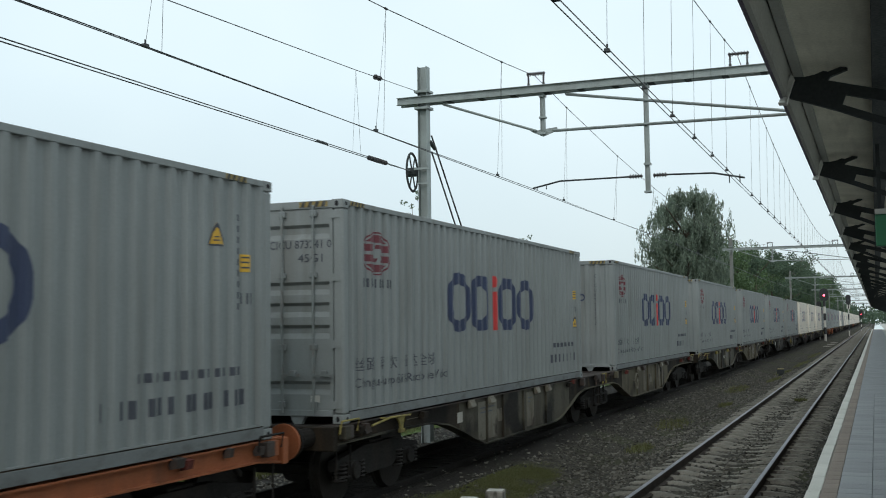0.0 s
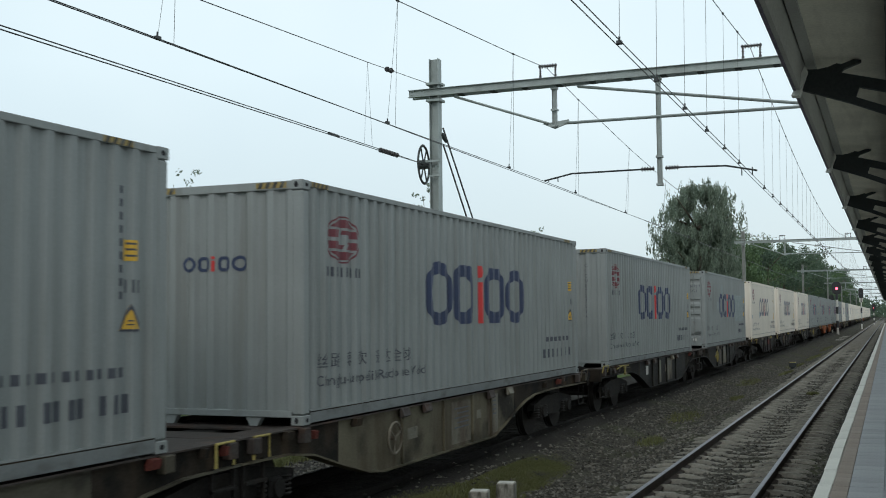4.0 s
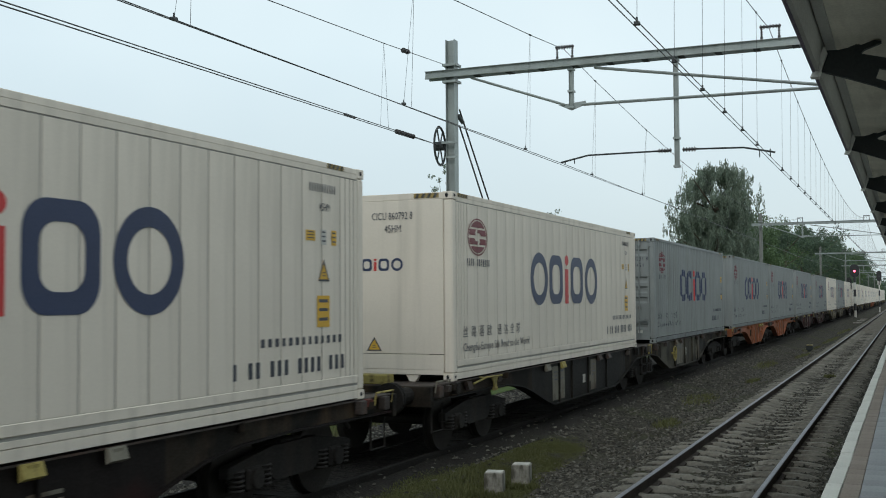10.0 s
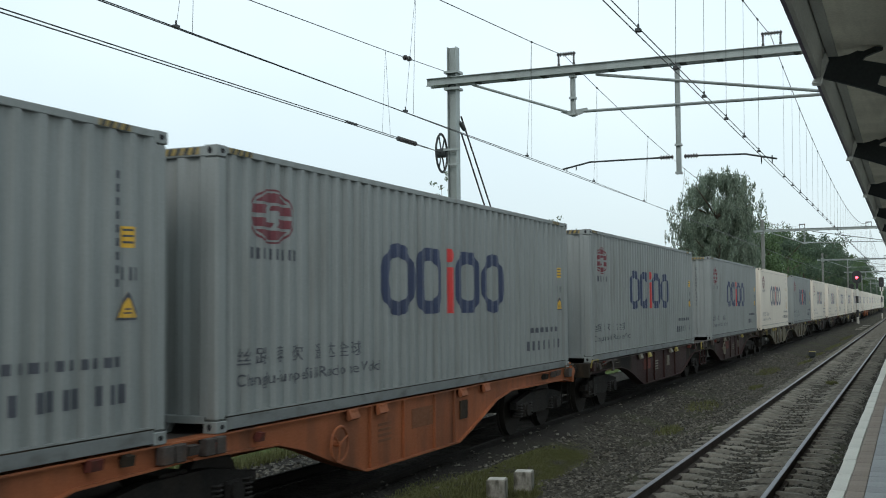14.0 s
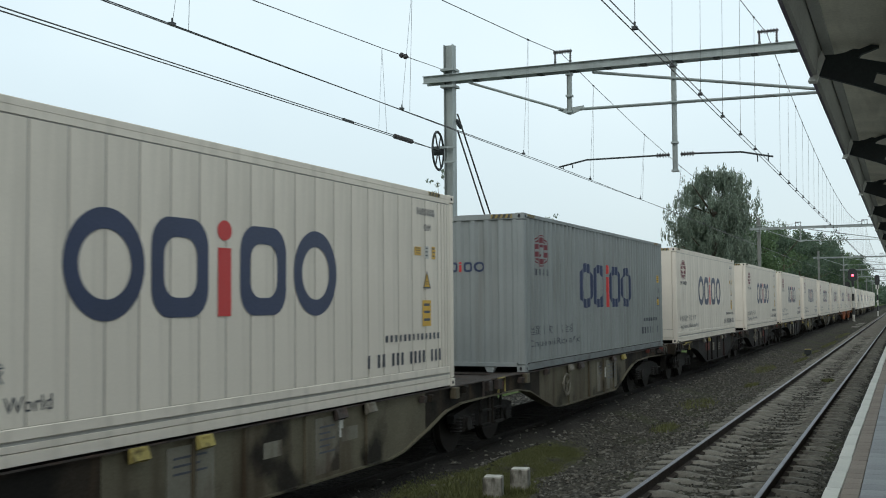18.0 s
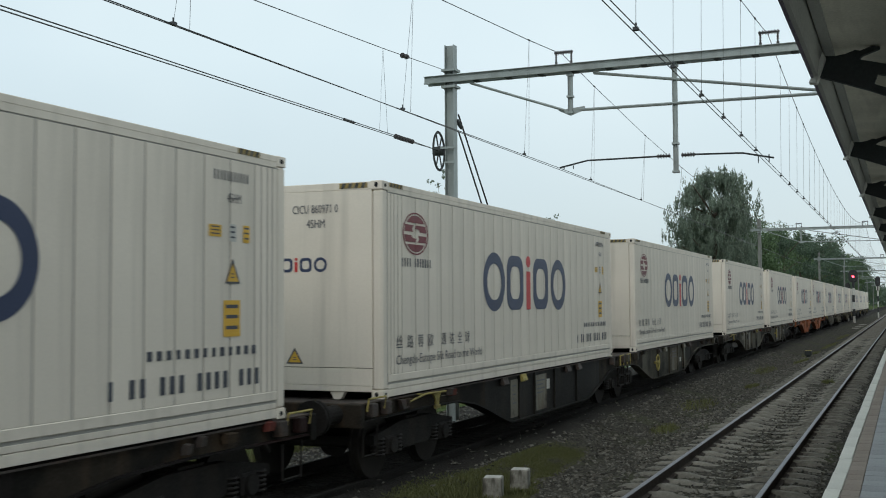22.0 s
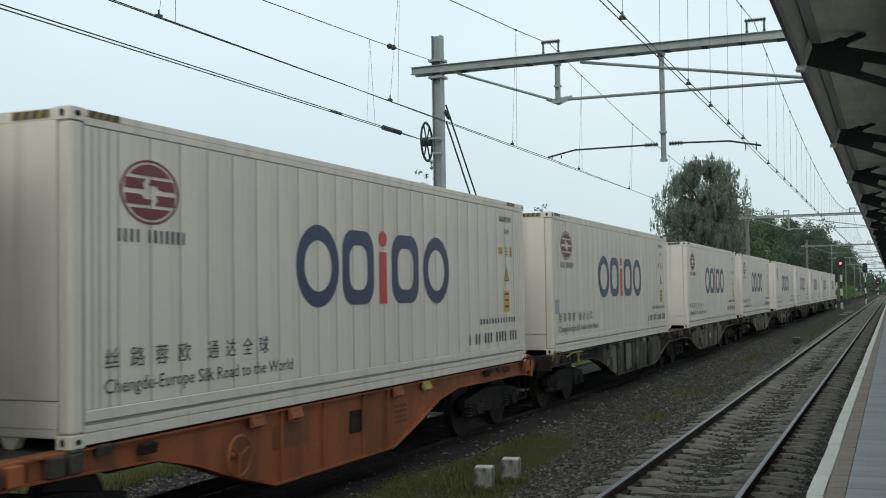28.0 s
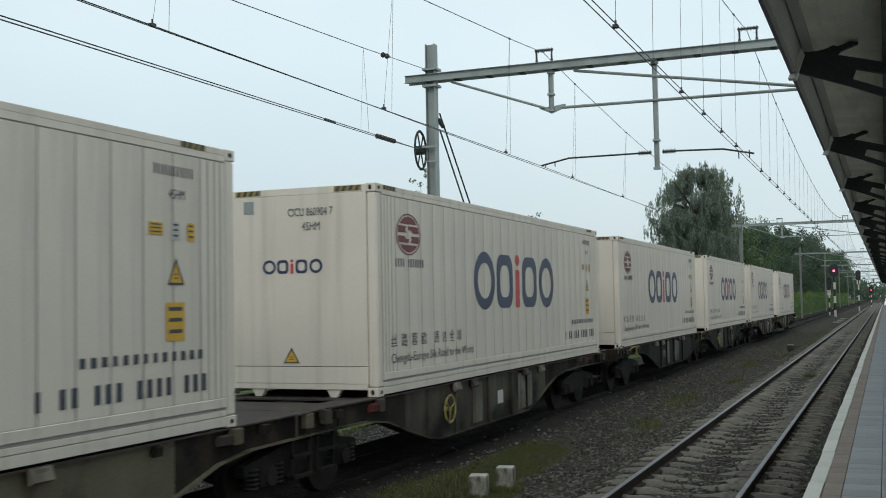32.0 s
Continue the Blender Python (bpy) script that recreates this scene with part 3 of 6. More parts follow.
# ---- platform ----
PLATFORM_END = 190.0
plat = tagged(block("platform", M_CONC, None, PLAT_EDGE + 0.05, 3.9, -40, PLATFORM_END, -0.45, PLAT_Z - 0.06), "long raised station platform of concrete", "platform", kind="structure")
edge_piece = block("edge_slab", M_LINE, plat, 0, 0.125, 0.006, 0.994, -0.06, 0.0, bevel=0.006)
edge_piece.matrix_basis = pose(PLAT_EDGE, 4, PLAT_Z)
pink = block("paving_slab", M_PAVEPINK, plat, 0, 0.146, 0.003, 0.297, -0.06, 0.0, bevel=0.004)
pink.matrix_basis = pose(PLAT_EDGE + 0.13, 4, PLAT_Z - 0.002)
tile = block("paving_tile", M_PAVE, plat, 0, 0.296, 0.003, 0.297, -0.06, 0.0, bevel=0.004)
tile.matrix_basis = pose(PLAT_EDGE + 0.28, 4, PLAT_Z - 0.002)
for i in range(1, 75):
    again(edge_piece, plat, pose(PLAT_EDGE + random.uniform(-0.006, 0.006), 4 + i, PLAT_Z + random.uniform(-0.003, 0.002)))
for i in range(1, 180):
    again(pink, plat, pose(PLAT_EDGE + 0.13, 4 + i * 0.3, PLAT_Z - 0.002 + random.uniform(-0.002, 0.001)))
for i in range(280):
    again(tile, plat, pose(PLAT_EDGE + 0.28 + 0.3 * (i % 4), 4.3 + (i // 4) * 0.3, PLAT_Z - 0.002 + random.uniform(-0.002, 0.0015)))
for name, m, x0, x1, y0 in (("edge_slabs_beyond", M_LINE, 0, 0.125, 79), ("pink_slabs_beyond", M_PAVEPINK, 0.13, 0.276, 58), ("paving_beyond", M_PAVE, 0.28, 1.475, 25.3)):
    block(name, m, plat, PLAT_EDGE + x0, PLAT_EDGE + x1, y0, PLATFORM_END, PLAT_Z - 0.06, PLAT_Z - 0.001)
# out of view, pale so that it brightens the canopy from below
block("paving_middle", M_BOUNCEPAVE, plat, PLAT_EDGE + 1.48, 3.9, -40, PLATFORM_END, PLAT_Z - 0.06, PLAT_Z - 0.002)
block("paving_behind", M_PAVE, plat, PLAT_EDGE, PLAT_EDGE + 1.475, -40, 3.99, PLAT_Z - 0.06, PLAT_Z - 0.002)

# ---- platform canopy ----
canopy = tagged(new("platform_canopy"), "long dark station canopy of boards on steel cantilever brackets", "canopy", kind="structure")
CAN0, CAN1 = -14.0, 178.0
for mirror in (1, -1):
    def cx(x):
        return x if mirror > 0 else 3.2 - x
    for name, outline, m in (
            ("roof_boards", [(-0.6, 4.47), (1.6, 4.25), (1.6, 4.42), (-0.6, 4.66)], M_ROOFUNDER),
            ("edge_board", [(-0.645, 4.195), (-0.615, 4.195), (-0.588, 4.468), (-0.618, 4.468)], M_FASCIA),
            ("edge_trim", [(-0.668, 4.185), (-0.647, 4.185), (-0.62, 4.5), (-0.645, 4.5)], M_TRIM),
            ("edge_purlin", [(-0.575, 4.43), (-0.5, 4.42), (-0.5, 4.456), (-0.575, 4.463)], M_FASCIA)):
        bm = bmesh.new()
        prism(bm, [(cx(x), z) for x, z in outline], "y", CAN0, CAN1)
        part(name, bm, m, canopy)
block("long_beam", M_STEELDARK, canopy, 0.04, 0.2, CAN0, CAN1, 4.24, 4.395)
block("long_beam", M_STEELDARK, canopy, 1.5, 1.7, CAN0, CAN1, 4.06, 4.24)
for i in range(36):
    y = 9.42 + 5.25 * (i - 3)
    # a cut bracket plate: a solid nose, a hooked lug above, two arms running back
    t = 0.03
    bm = bmesh.new()
    prism(bm, [(-0.6, 4.2), (-0.5, 4.165), (-0.22, 4.06), (-0.19, 4.11), (-0.16, 4.19), (-0.3, 4.32), (-0.4, 4.375), (-0.47, 4.365), (-0.57, 4.37)], "y", y - t, y + t)
    prism(bm, [(-0.4, 4.374), (-0.3, 4.321), (-0.27, 4.35), (-0.14, 4.395), (-0.14, 4.41), (-0.2, 4.42), (-0.29, 4.39), (-0.33, 4.40)], "y", y - t, y + t)
    prism(bm, [(-0.3, 4.32), (-0.16, 4.19), (1.5, 3.74), (1.5, 3.83)], "y", y - t, y + t)
    prism(bm, [(-0.22, 4.06), (1.5, 3.33), (1.5, 3.41), (-0.19, 4.11)], "y", y - t, y + t)
    prism(bm, [(0.62, 3.76), (0.74, 3.71), (0.74, 3.95), (0.62, 3.98)], "y", y - t, y + t)
    bracket = part("bracket", bm, M_STEELDARK, canopy)
    bm = bmesh.new()
    prism(bm, [(-0.685, 4.15), (-0.622, 4.145), (-0.55, 4.34), (-0.572, 4.39)], "y", y - 0.1, y + 0.02)
    part("bracket_cap", bm, M_SILVER, bracket, "pale metal end cap")
    if i % 2 == 0:
        block("column", M_STEELDARK, canopy, 1.48, 1.72, y - 0.12, y + 0.12, PLAT_Z, 4.0, bevel=0.02)
sign = tagged(new("hanging_sign"), "green hanging station sign board under the canopy", "sign")
block("board", mat("sign_green", (0.02, 0.16, 0.07), 0.4, var=0.08), sign, -0.45, 0.45, -0.05, 0.05, -0.2, 0.14, bevel=0.01)
block("header", M_WHITEPLATE, sign, -0.45, 0.45, -0.052, 0.052, 0.144, 0.2)
for dx in (-0.4, 0.4):
    block("hanger", M_STEELDARK, sign, dx - 0.02, dx + 0.02, -0.02, 0.02, 0.2, 0.95)
sign.matrix_basis = pose(0.48, 12.6, 3.34)

# ---- catenary portals ----
def h_post(bm, x, y, z0, z1, w=0.14):
    """A rolled H section, drawn out upwards."""
    t = w * 0.12
    prism(bm, [(x - w, y - w), (x - w + t, y - w), (x - w + t, y - t / 2), (x + w - t, y - t / 2), (x + w - t, y - w), (x + w, y - w), (x + w, y + w), (x + w - t, y + w), (x + w - t, y + t / 2), (x - w + t, y + t / 2), (x - w + t, y + w), (x - w, y + w)], "z", z0, z1)


def insulator(bm, p0, p1, r=0.045, sheds=5):
    p0, p1 = Vector(p0), Vector(p1)
    tube(bm, p0, p1, r * 0.45, seg=8)
    for i in range(sheds):
        a = p0.lerp(p1, (i + 0.35) / sheds)
        b = p0.lerp(p1, (i + 0.8) / sheds)
        tube(bm, a, b, r, r * 0.5, seg=10)


M_INS = mat("dark_glazed_insulator", (0.05, 0.047, 0.047), 0.3, var=0.15)


M_DULLMAST = mat("weathered_brown_grey_mast_paint", (0.22, 0.225, 0.21), 0.7, var=0.15, big=2)


def portal(y, full):
    p = tagged(new("catenary_portal"), "galvanised steel portal carrying the overhead wires across both tracks", "catenary portal", "catenary portals")
    bm = bmesh.new()
    h_post(bm, -9.91, y, -0.4, 8.55, 0.115)
    mast = part("mast", bm, M_GALV if y < 50 else M_DULLMAST, p)
    for z in (7.55, 7.95):
        block("clamp", M_GALV, mast, -10.09, -9.73, y - 0.17, y + 0.17, z - 0.04, z + 0.015)
    bm = bmesh.new()
    h_post(bm, 9.2, y, -0.4, 8.2)
    part("mast", bm, M_GALV, p)
    beam = block("beam", M_GALV, p, -10.55, 9.4, y - 0.006, y + 0.006, 7.66, 7.8)
    for s in (-1, 1):
        bm = bmesh.new()
        prism(bm, [(y + s * 0.104, 7.64), (y + s * 0.175, 7.64), (y + s * 0.175, 7.652), (y + s * 0.116, 7.652), (y + s * 0.116, 7.808), (y + s * 0.175, 7.808), (y + s * 0.175, 7.82), (y + s * 0.104, 7.82)], "x", -10.55, 9.4)
        part("channel", bm, M_GALV, beam)
    for k in range(12 if y < 100 and y > 0 else 0):
        x = -9.3 + 0.8 * k
        block("batten_plate", M_STEELDARK, beam, x, x + 0.14, y - 0.13, y + 0.13, 7.626, 7.639)
    # hanging brackets, drop tube and truss rods
    for bx_, z0 in ((-6.95, 6.68), (-4.57, 5.2)) if y < 50 else ((-6.95, 6.68),):
        bm = bmesh.new()
        h_post(bm, bx_, y, z0, 7.63, 0.05)
        drop = part("drop_tube", bm, M_GALV, p)
        for zz in (7.58, z0 + 0.4 if z0 > 6 else 5.85, z0 + 0.03):
            block("collar", M_GALV, drop, bx_ - 0.075, bx_ + 0.075, y - 0.07, y + 0.07, zz - 0.022, zz + 0.022)
    bm = bmesh.new()
    prism(bm, [(-7.25, 6.78), (-6.95, 6.64), (-6.6, 6.76), (-6.62, 6.84)], "y", y - 0.01, y + 0.01)
    part("gusset", bm, M_GALV, p)
    for a, b in (((-9.4, 7.60), (-7.1, 6.78)), ((-6.7, 6.76), (0.5, 6.70)), ((-6.4, 7.58), (0.5, 6.45))):
        bm = bmesh.new()
        for s in (-0.035, 0.035):
            tube(bm, (a[0], y + s, a[1]), (b[0], y + s, b[1]), 0.03, seg=6)
        part("truss_rod", bm, M_GALV, p)
    # wire carriers over each track
    for cx in (-7.1, -2.55):
        for s in (-0.18, 0.18):
            bm = bmesh.new()
            tube(bm, (cx + s, y, 7.82), (cx + s, y, 7.9), 0.03, seg=8)
            insulator(bm, (cx + s, y, 7.88), (cx + s, y, 8.1), 0.035, 4)
            part("post_insulator", bm, M_INS, p)
        bm = bmesh.new()
        insulator(bm, (cx - 0.22, y, 8.12), (cx + 0.22, y, 8.12), 0.055, 7)
        part("cross_insulator", bm, M_INS, p)
    # registration arms to both contact wires
    for s, end in ((-1, -7.22), (1, -2.5)) if y < 50 else ():
        x0 = -4.57 + s * 0.12
        bm = bmesh.new()
        insulator(bm, (x0, y, 5.59), (x0 + s * 0.3, y, 5.59), 0.06, 5)
        arm = part("arm_insulator", bm, M_INS, p)
        bm = bmesh.new()
        bend = end - s * 0.65
        chain(bm, [(x0 + s * 0.3, y, 5.59), (bend, y, 5.59 if s < 0 else 5.56), (end, y, 5.46 if s < 0 else 5.42)], 0.02, 8)
        for k in (0.1, 0.32):
            xx = end - s * k
            tube(bm, (xx, y, 5.5), (xx, y, 5.33 if s > 0 else 5.42), 0.012, seg=6)
        part("registration_arm", bm, M_STEELDARK, p)
    if full:
        # tensioning wheel with rim, spokes and anchor stays
        bm = bmesh.new()
        torus(bm, (-10.22, y - 0.02, 6.02), (1, 0.1, 0), 0.445, 0.026, 28, 6)
        for i in range(6):
            a = math.pi * i / 3
            d = Vector((-0.1, 1, 0)).normalized() * math.cos(a) * 0.43 + Vector((0, 0, 1)) * math.sin(a) * 0.43
            tube(bm, Vector((-10.22, y - 0.02, 6.02)), Vector((-10.22, y - 0.02, 6.02)) + d, 0.018, seg=6)
        for i in range(32):
            a = 2 * math.pi * i / 32
            d = Vector((-0.1, 1, 0)).normalized() * math.cos(a) + Vector((0, 0, 1)) * math.sin(a)
            tube(bm, Vector((-10.22, y - 0.02, 6.02)) + d * 0.46, Vector((-10.22, y - 0.02, 6.02)) + d * 0.487, 0.02, 0.012, seg=5)
        tube(bm, (-10.32, y - 0.02, 6.02), (-10.1, y - 0.02, 6.02), 0.11, seg=14)
        wheel = part("tension_wheel", bm, M_STEELDARK, p)
        block("wheel_bracket", M_GALV, wheel, -10.12, -9.74, y - 0.165, y - 0.12, 6.05, 6.1)
        block("wheel_bracket", M_GALV, wheel, -10.04, -9.74, y - 0.165, y - 0.12, 5.7, 5.74)
        for top, foot in ((6.9, 30.6), (6.5, 30.0)):
            bm = bmesh.new()
            tube(bm, (-9.78, y + 0.15, top), (-9.6, foot + y - 24, -0.3), 0.022, seg=6)
            part("anchor_stay", bm, M_STEELDARK, p)
        bm = bmesh.new()
        tube(bm, (-9.80, y + 0.1, 6.75), (-9.76, y + 0.32, 6.6), 0.05, seg=8)
        part("stay_clamp", bm, M_STEELDARK, p)
    return p


PORTALS = [-36.0, 24.0, 84.0, 145.0, 206.0, 268.0, 330.0, 392.0]
for i, y in enumerate(PORTALS):
    portal(y, i == 1)

# ---- overhead wires ----
M_WIRE = mat("dark_copper_wire", (0.045, 0.048, 0.05), 0.5, metal=0.4, var=0.1)


def wires(label, zc, zm, sag, contact_x, carrier_x, first, step, apart, gap):
    """Two contact wires with a messenger on droppers; contact_x: where it passes each portal."""
    w = tagged(new("overhead_wire"), label, "overhead wire", "overhead wires")
    # the two wires part and meet again between droppers
    for side, lower in ((-apart, 0.0), (apart, 1.0)):
        bm = bmesh.new()
        pts = []
        for i, (a, b) in enumerate(zip(PORTALS, PORTALS[1:])):
            for k in range(12):
                f = k / 12
                part_way = math.sin(math.pi * (2 * f + 0.5)) ** 2
                pts.append((contact_x[i] + (contact_x[i + 1] - contact_x[i]) * f + side, a + (b - a) * f, zc + 0.02 - lower * gap * part_way))
        pts.append((contact_x[-1] + side, PORTALS[-1], zc + 0.02))
        chain(bm, pts, 0.0065, 6)
        part("contact_wire", bm, M_WIRE, w)
    bm = bmesh.new()
    pts = []
    for i, (a, b) in enumerate(zip(PORTALS, PORTALS[1:])):
        pts.append((carrier_x, a, zm))
        for k in range(int((b - a - first - 0.5) / step) + 1):
            y = a + first + step * k + (2.15 if step > 4 and i == 0 else 0.0)
            f = (y - a) / (b - a)
            z = zm - 4 * sag * f * (1 - f)
            pts.append((carrier_x, y, z))
            if a < 150:
                sx = contact_x[i] + (contact_x[i + 1] - contact_x[i]) * f
                drop = bmesh.new()
                tube(drop, (carrier_x, y, z), (sx, y, zc + 0.03), 0.003, seg=4)
                dropper = part("dropper", drop, M_WIRE, w)
                if step > 4:
                    twin = bmesh.new()
                    tube(twin, (carrier_x, y, z), (sx, y + 0.3, zc + 0.03), 0.003, seg=4)
                    part("dropper", twin, M_WIRE, w)
                if a < 84:
                    clip = bmesh.new()
                    box(clip, sx - 0.028, sx + 0.028, y - 0.035, y + 0.035, zc + 0.015, zc + 0.05)
                    tube(clip, (sx, y, zc + 0.04), (sx, y, zc + 0.1), 0.012, seg=6)
                    part("clip", clip, M_WIRE, dropper)
                    clip = bmesh.new()
                    tube(clip, (carrier_x, y - 0.04, z), (carrier_x, y + 0.04, z), 0.02, seg=6)
                    part("clip", clip, M_WIRE, dropper)
    chain(bm, pts, 0.008, 6)
    part("messenger_wire", bm, M_WIRE, w)
    return w


wires("overhead contact wires and messenger with droppers above the platform track", 5.27, 8.07, 1.3, [-2.6] * 8, -2.57, 2.42, 2.05, 0.036, 0.0)
wires("overhead contact wires and messenger with droppers above the train", 5.44, 8.07, 1.35, [-7.9, -7.22, -7.6, -7.4, -7.6, -7.4, -7.6, -7.4], -7.12, 2.75, 5.85, 0.02, 0.055)
anchor = tagged(new("anchored_wire"), "overlapping overhead wires ending at the tension wheel", "overhead wire", "overhead wires")
for k in (0.0, 0.035):
    bm = bmesh.new()
    chain(bm, [(-7.6 + k, -30, 5.3), (-7.62 + k, 4, 5.14 - 1.6 * k), (-9.71 + k * 0.3, 20.9, 5.87 - k), (-10.12, 23.6, 6.0)], 0.008, 6)
    part("contact_wire", bm, M_WIRE, anchor)
bm = bmesh.new()
chain(bm, [(-7.2, -30, 8.0), (-7.4, 4, 5.95), (-8.2, 11.37, 6.51), (-9.4, 19.3, 7.42), (-10.1, 23.9, 7.98)], 0.0075, 6)
part("messenger_wire", bm, M_WIRE, anchor)
for a, b, r, n in (((-9.64, 20.3, 5.83), (-9.8, 21.6, 5.89), 0.055, 7), ((-9.58, 20.5, 7.56), (-9.66, 21.05, 7.63), 0.06, 2)):
    bm = bmesh.new()
    insulator(bm, a, b, r, n)
    part("strain_insulator", bm, M_INS, anchor)
for top, foot in (((-9.4, 19.26, 7.42), (-9.5, 19.3, 5.78)), ((-9.4, 19.26, 7.42), (-9.54, 19.75, 5.80))):
    bm = bmesh.new()
    tube(bm, top, foot, 0.003, seg=4)
    part("dropper", bm, M_WIRE, anchor)
bm = bmesh.new()
tube(bm, (-9.28, 17.4, 5.71), (-9.34, 17.9, 5.73), 0.025, seg=6)
part("splice", bm, M_WIRE, anchor)

# ---- containers ----
HALF = BOX_W / 2
PITCH = 0.278


def ripple(s):
    """Depth of the corrugated side at a distance s along it."""
    k = (s / PITCH) % 1.0
    if k < 0.28:
        return 0.0
    if k < 0.46:
        return -0.042 * (k - 0.28) / 0.18
    if k < 0.82:
        return -0.042
    return -0.042 * (1 - (k - 0.82) / 0.18)


def breaks(a, b):
    out, i = [], math.floor(a / PITCH)
    while i * PITCH < b:
        out += [s for s in (i * PITCH, (i + 0.28) * PITCH, (i + 0.46) * PITCH, (i + 0.82) * PITCH) if a < s < b]
        i += 1
    return [a] + sorted(out) + [b]


def corrugated(name, a, b, z0, z1, place, material, parent):
    """A folded steel sheet from a to b; place(s, depth, z) gives the point."""
    ss = breaks(a, b)
    verts = [place(s, ripple(s), z) for z in (z0, z1) for s in ss]
    n = len(ss)
    faces = [(i, i + 1, n + i + 1, n + i) for i in range(n - 1)]
    return raw(name, verts, faces, material, parent)


def flat_shape(bm, loops):
    """Fills an outline, with holes, lying in the y-z plane."""
    edges = []
    for loop in loops:
        vs = [bm.verts.new((0, p[0], p[1])) for p in loop]
        edges += [bm.edges.new((vs[i], vs[(i + 1) % len(vs)])) for i in range(len(vs))]
    bmesh.ops.triangle_fill(bm, use_beauty=True, edges=edges)


def oval(cy, cz, ry, rz, n=40, a0=0.0):
    return [(cy + ry * math.cos(a0 + 2 * math.pi * i / n), cz + rz * math.sin(a0 + 2 * math.pi * i / n)) for i in range(n)]


def rounded(y0, y1, z0, z1, r, n=6):
    out = []
    for cy, cz, a in ((y1 - r, z1 - r, 0), (y0 + r, z1 - r, 90), (y0 + r, z0 + r, 180), (y1 - r, z0 + r, 270)):
        out += [(cy + r * math.cos(radians(a + 90 * i / n)), cz + r * math.sin(radians(a + 90 * i / n))) for i in range(n + 1)]
    return out


def rect(y0, y1, z0, z1):
    return [(y0, z0), (y1, z0), (y1, z1), (y0, z1)]


def painted(name, bm, material, parent, folded, label="", proud=0.004, end=False):
    """Paint on a side or end of a box: follows the folds of a corrugated sheet."""
    if folded:
        ys = [v.co.y for v in bm.verts]
        off = HALF if end else 0.0
        for s in breaks(min(ys) + off, max(ys) + off)[1:-1]:
            bmesh.ops.bisect_plane(bm, geom=bm.verts[:] + bm.edges[:] + bm.faces[:], plane_co=(0, s - off, 0), plane_no=(0, 1, 0))
        for v in bm.verts:
            v.co.x = ripple(v.co.y + off) + proud - 0.005
    else:
        for v in bm.verts:
            v.co.x = proud
    if end:
        for v in bm.verts:
            v.co = Vector((v.co.y, -v.co.x, v.co.z))
    else:
        for v in bm.verts:
            v.co.x += HALF
    bm.normal_update()
    me = bpy.data.meshes.new(name)
    bm.to_mesh(me)
    bm.free()
    me.materials.append(material)
    ob = new(name, me)
    ob.parent = parent
    if label:
        ob["label"] = label
    return ob


def text_shape(bm, body, y, z, height, width=None):
    """Letters of the built-in font in the y-z plane, from y on, standing on z."""
    cu = bpy.data.curves.new("letters", "FONT")
    cu.body, cu.size, cu.resolution_u = body, height * 1.37, 2
    ob = bpy.data.objects.new("letters", cu)
    scene.collection.objects.link(ob)
    dg = bpy.context.evaluated_depsgraph_get()
    me = bpy.data.meshes.new_from_object(ob.evaluated_get(dg))
    bpy.data.objects.remove(ob)
    tmp = bmesh.new()
    tmp.from_mesh(me)
    xs = [v.co.x for v in tmp.verts] or [0, 1]
    k = width / (max(xs) - min(xs)) if width else 1.0
    remap = {v: bm.verts.new((0, y + (v.co.x - min(xs)) * k, z + v.co.y)) for v in tmp.verts}
    for f in tmp.faces:
        bm.faces.new([remap[v] for v in f.verts])
    tmp.free()
    bpy.data.meshes.remove(me)


def operator_mark(c, y0, y1, z0, z1, folded, proud=0.004, end=False):
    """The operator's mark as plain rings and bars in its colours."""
    w, h = y1 - y0, z1 - z0
    t, cz = w * 0.04, (z0 + z1) / 2
    za, zb = z0 + h * 0.02, z1 - h * 0.02

    def put(name, loops, material):
        bm = bmesh.new()
        for loop in loops:
            flat_shape(bm, loop)
        painted(name, bm, material, c, folded, proud=proud, end=end)

    for a, b in ((0.0, 0.225), (0.785, 1.0)):
        a, b = y0 + a * w, y0 + b * w
        put("mark_ring", [[oval((a + b) / 2, cz, (b - a) / 2, h / 2), oval((a + b) / 2, cz, (b - a) / 2 - t, h / 2 - t)]], M_BLUE)
    for a, b in ((0.245, 0.435), (0.555, 0.75)):
        a, b = y0 + a * w, y0 + b * w
        r = min(b - a, h) * 0.3
        put("mark_block", [[rounded(a, b, za, zb, r), rounded(a + t, b - t, za + t, zb - t, r * 0.7)]], M_BLUE)
    a, b = y0 + 0.47 * w, y0 + 0.52 * w
    put("mark_bar", [[rect(a, b, z0 + 0.02 * h, z0 + 0.72 * h)]], M_RED)
    put("mark_dot", [[oval((a + b) / 2, z1 - 0.1 * h, (b - a) * 0.55, 0.105 * h, 20)]], M_RED)


def emblem(bm_disc, bm_gap, cy, cz, ry, rz):
    flat_shape(bm_disc, [oval(cy, cz, ry, rz, 40, 0.1), oval(cy, cz, ry * 0.93, rz * 0.93, 40, 0.1)])
    cap = [(math.cos(radians(k)) * 0.86, math.sin(radians(k)) * 0.86) for k in range(36, 145, 12)]
    hook = [[(-0.86, 0.08), (-0.82, 0.40), (-0.14, 0.40), (-0.26, 0.24), (-0.2, 0.08)], [(0.0, 0.40), (0.80, 0.40), (0.86, 0.08), (0.34, 0.08), (0.2, 0.22), (-0.06, 0.22)]]
    for turn in (1, -1):
        for shape in [cap] + hook:
            flat_shape(bm_disc, [[(cy + ry * x * turn, cz + rz * z * turn) for x, z in shape]])


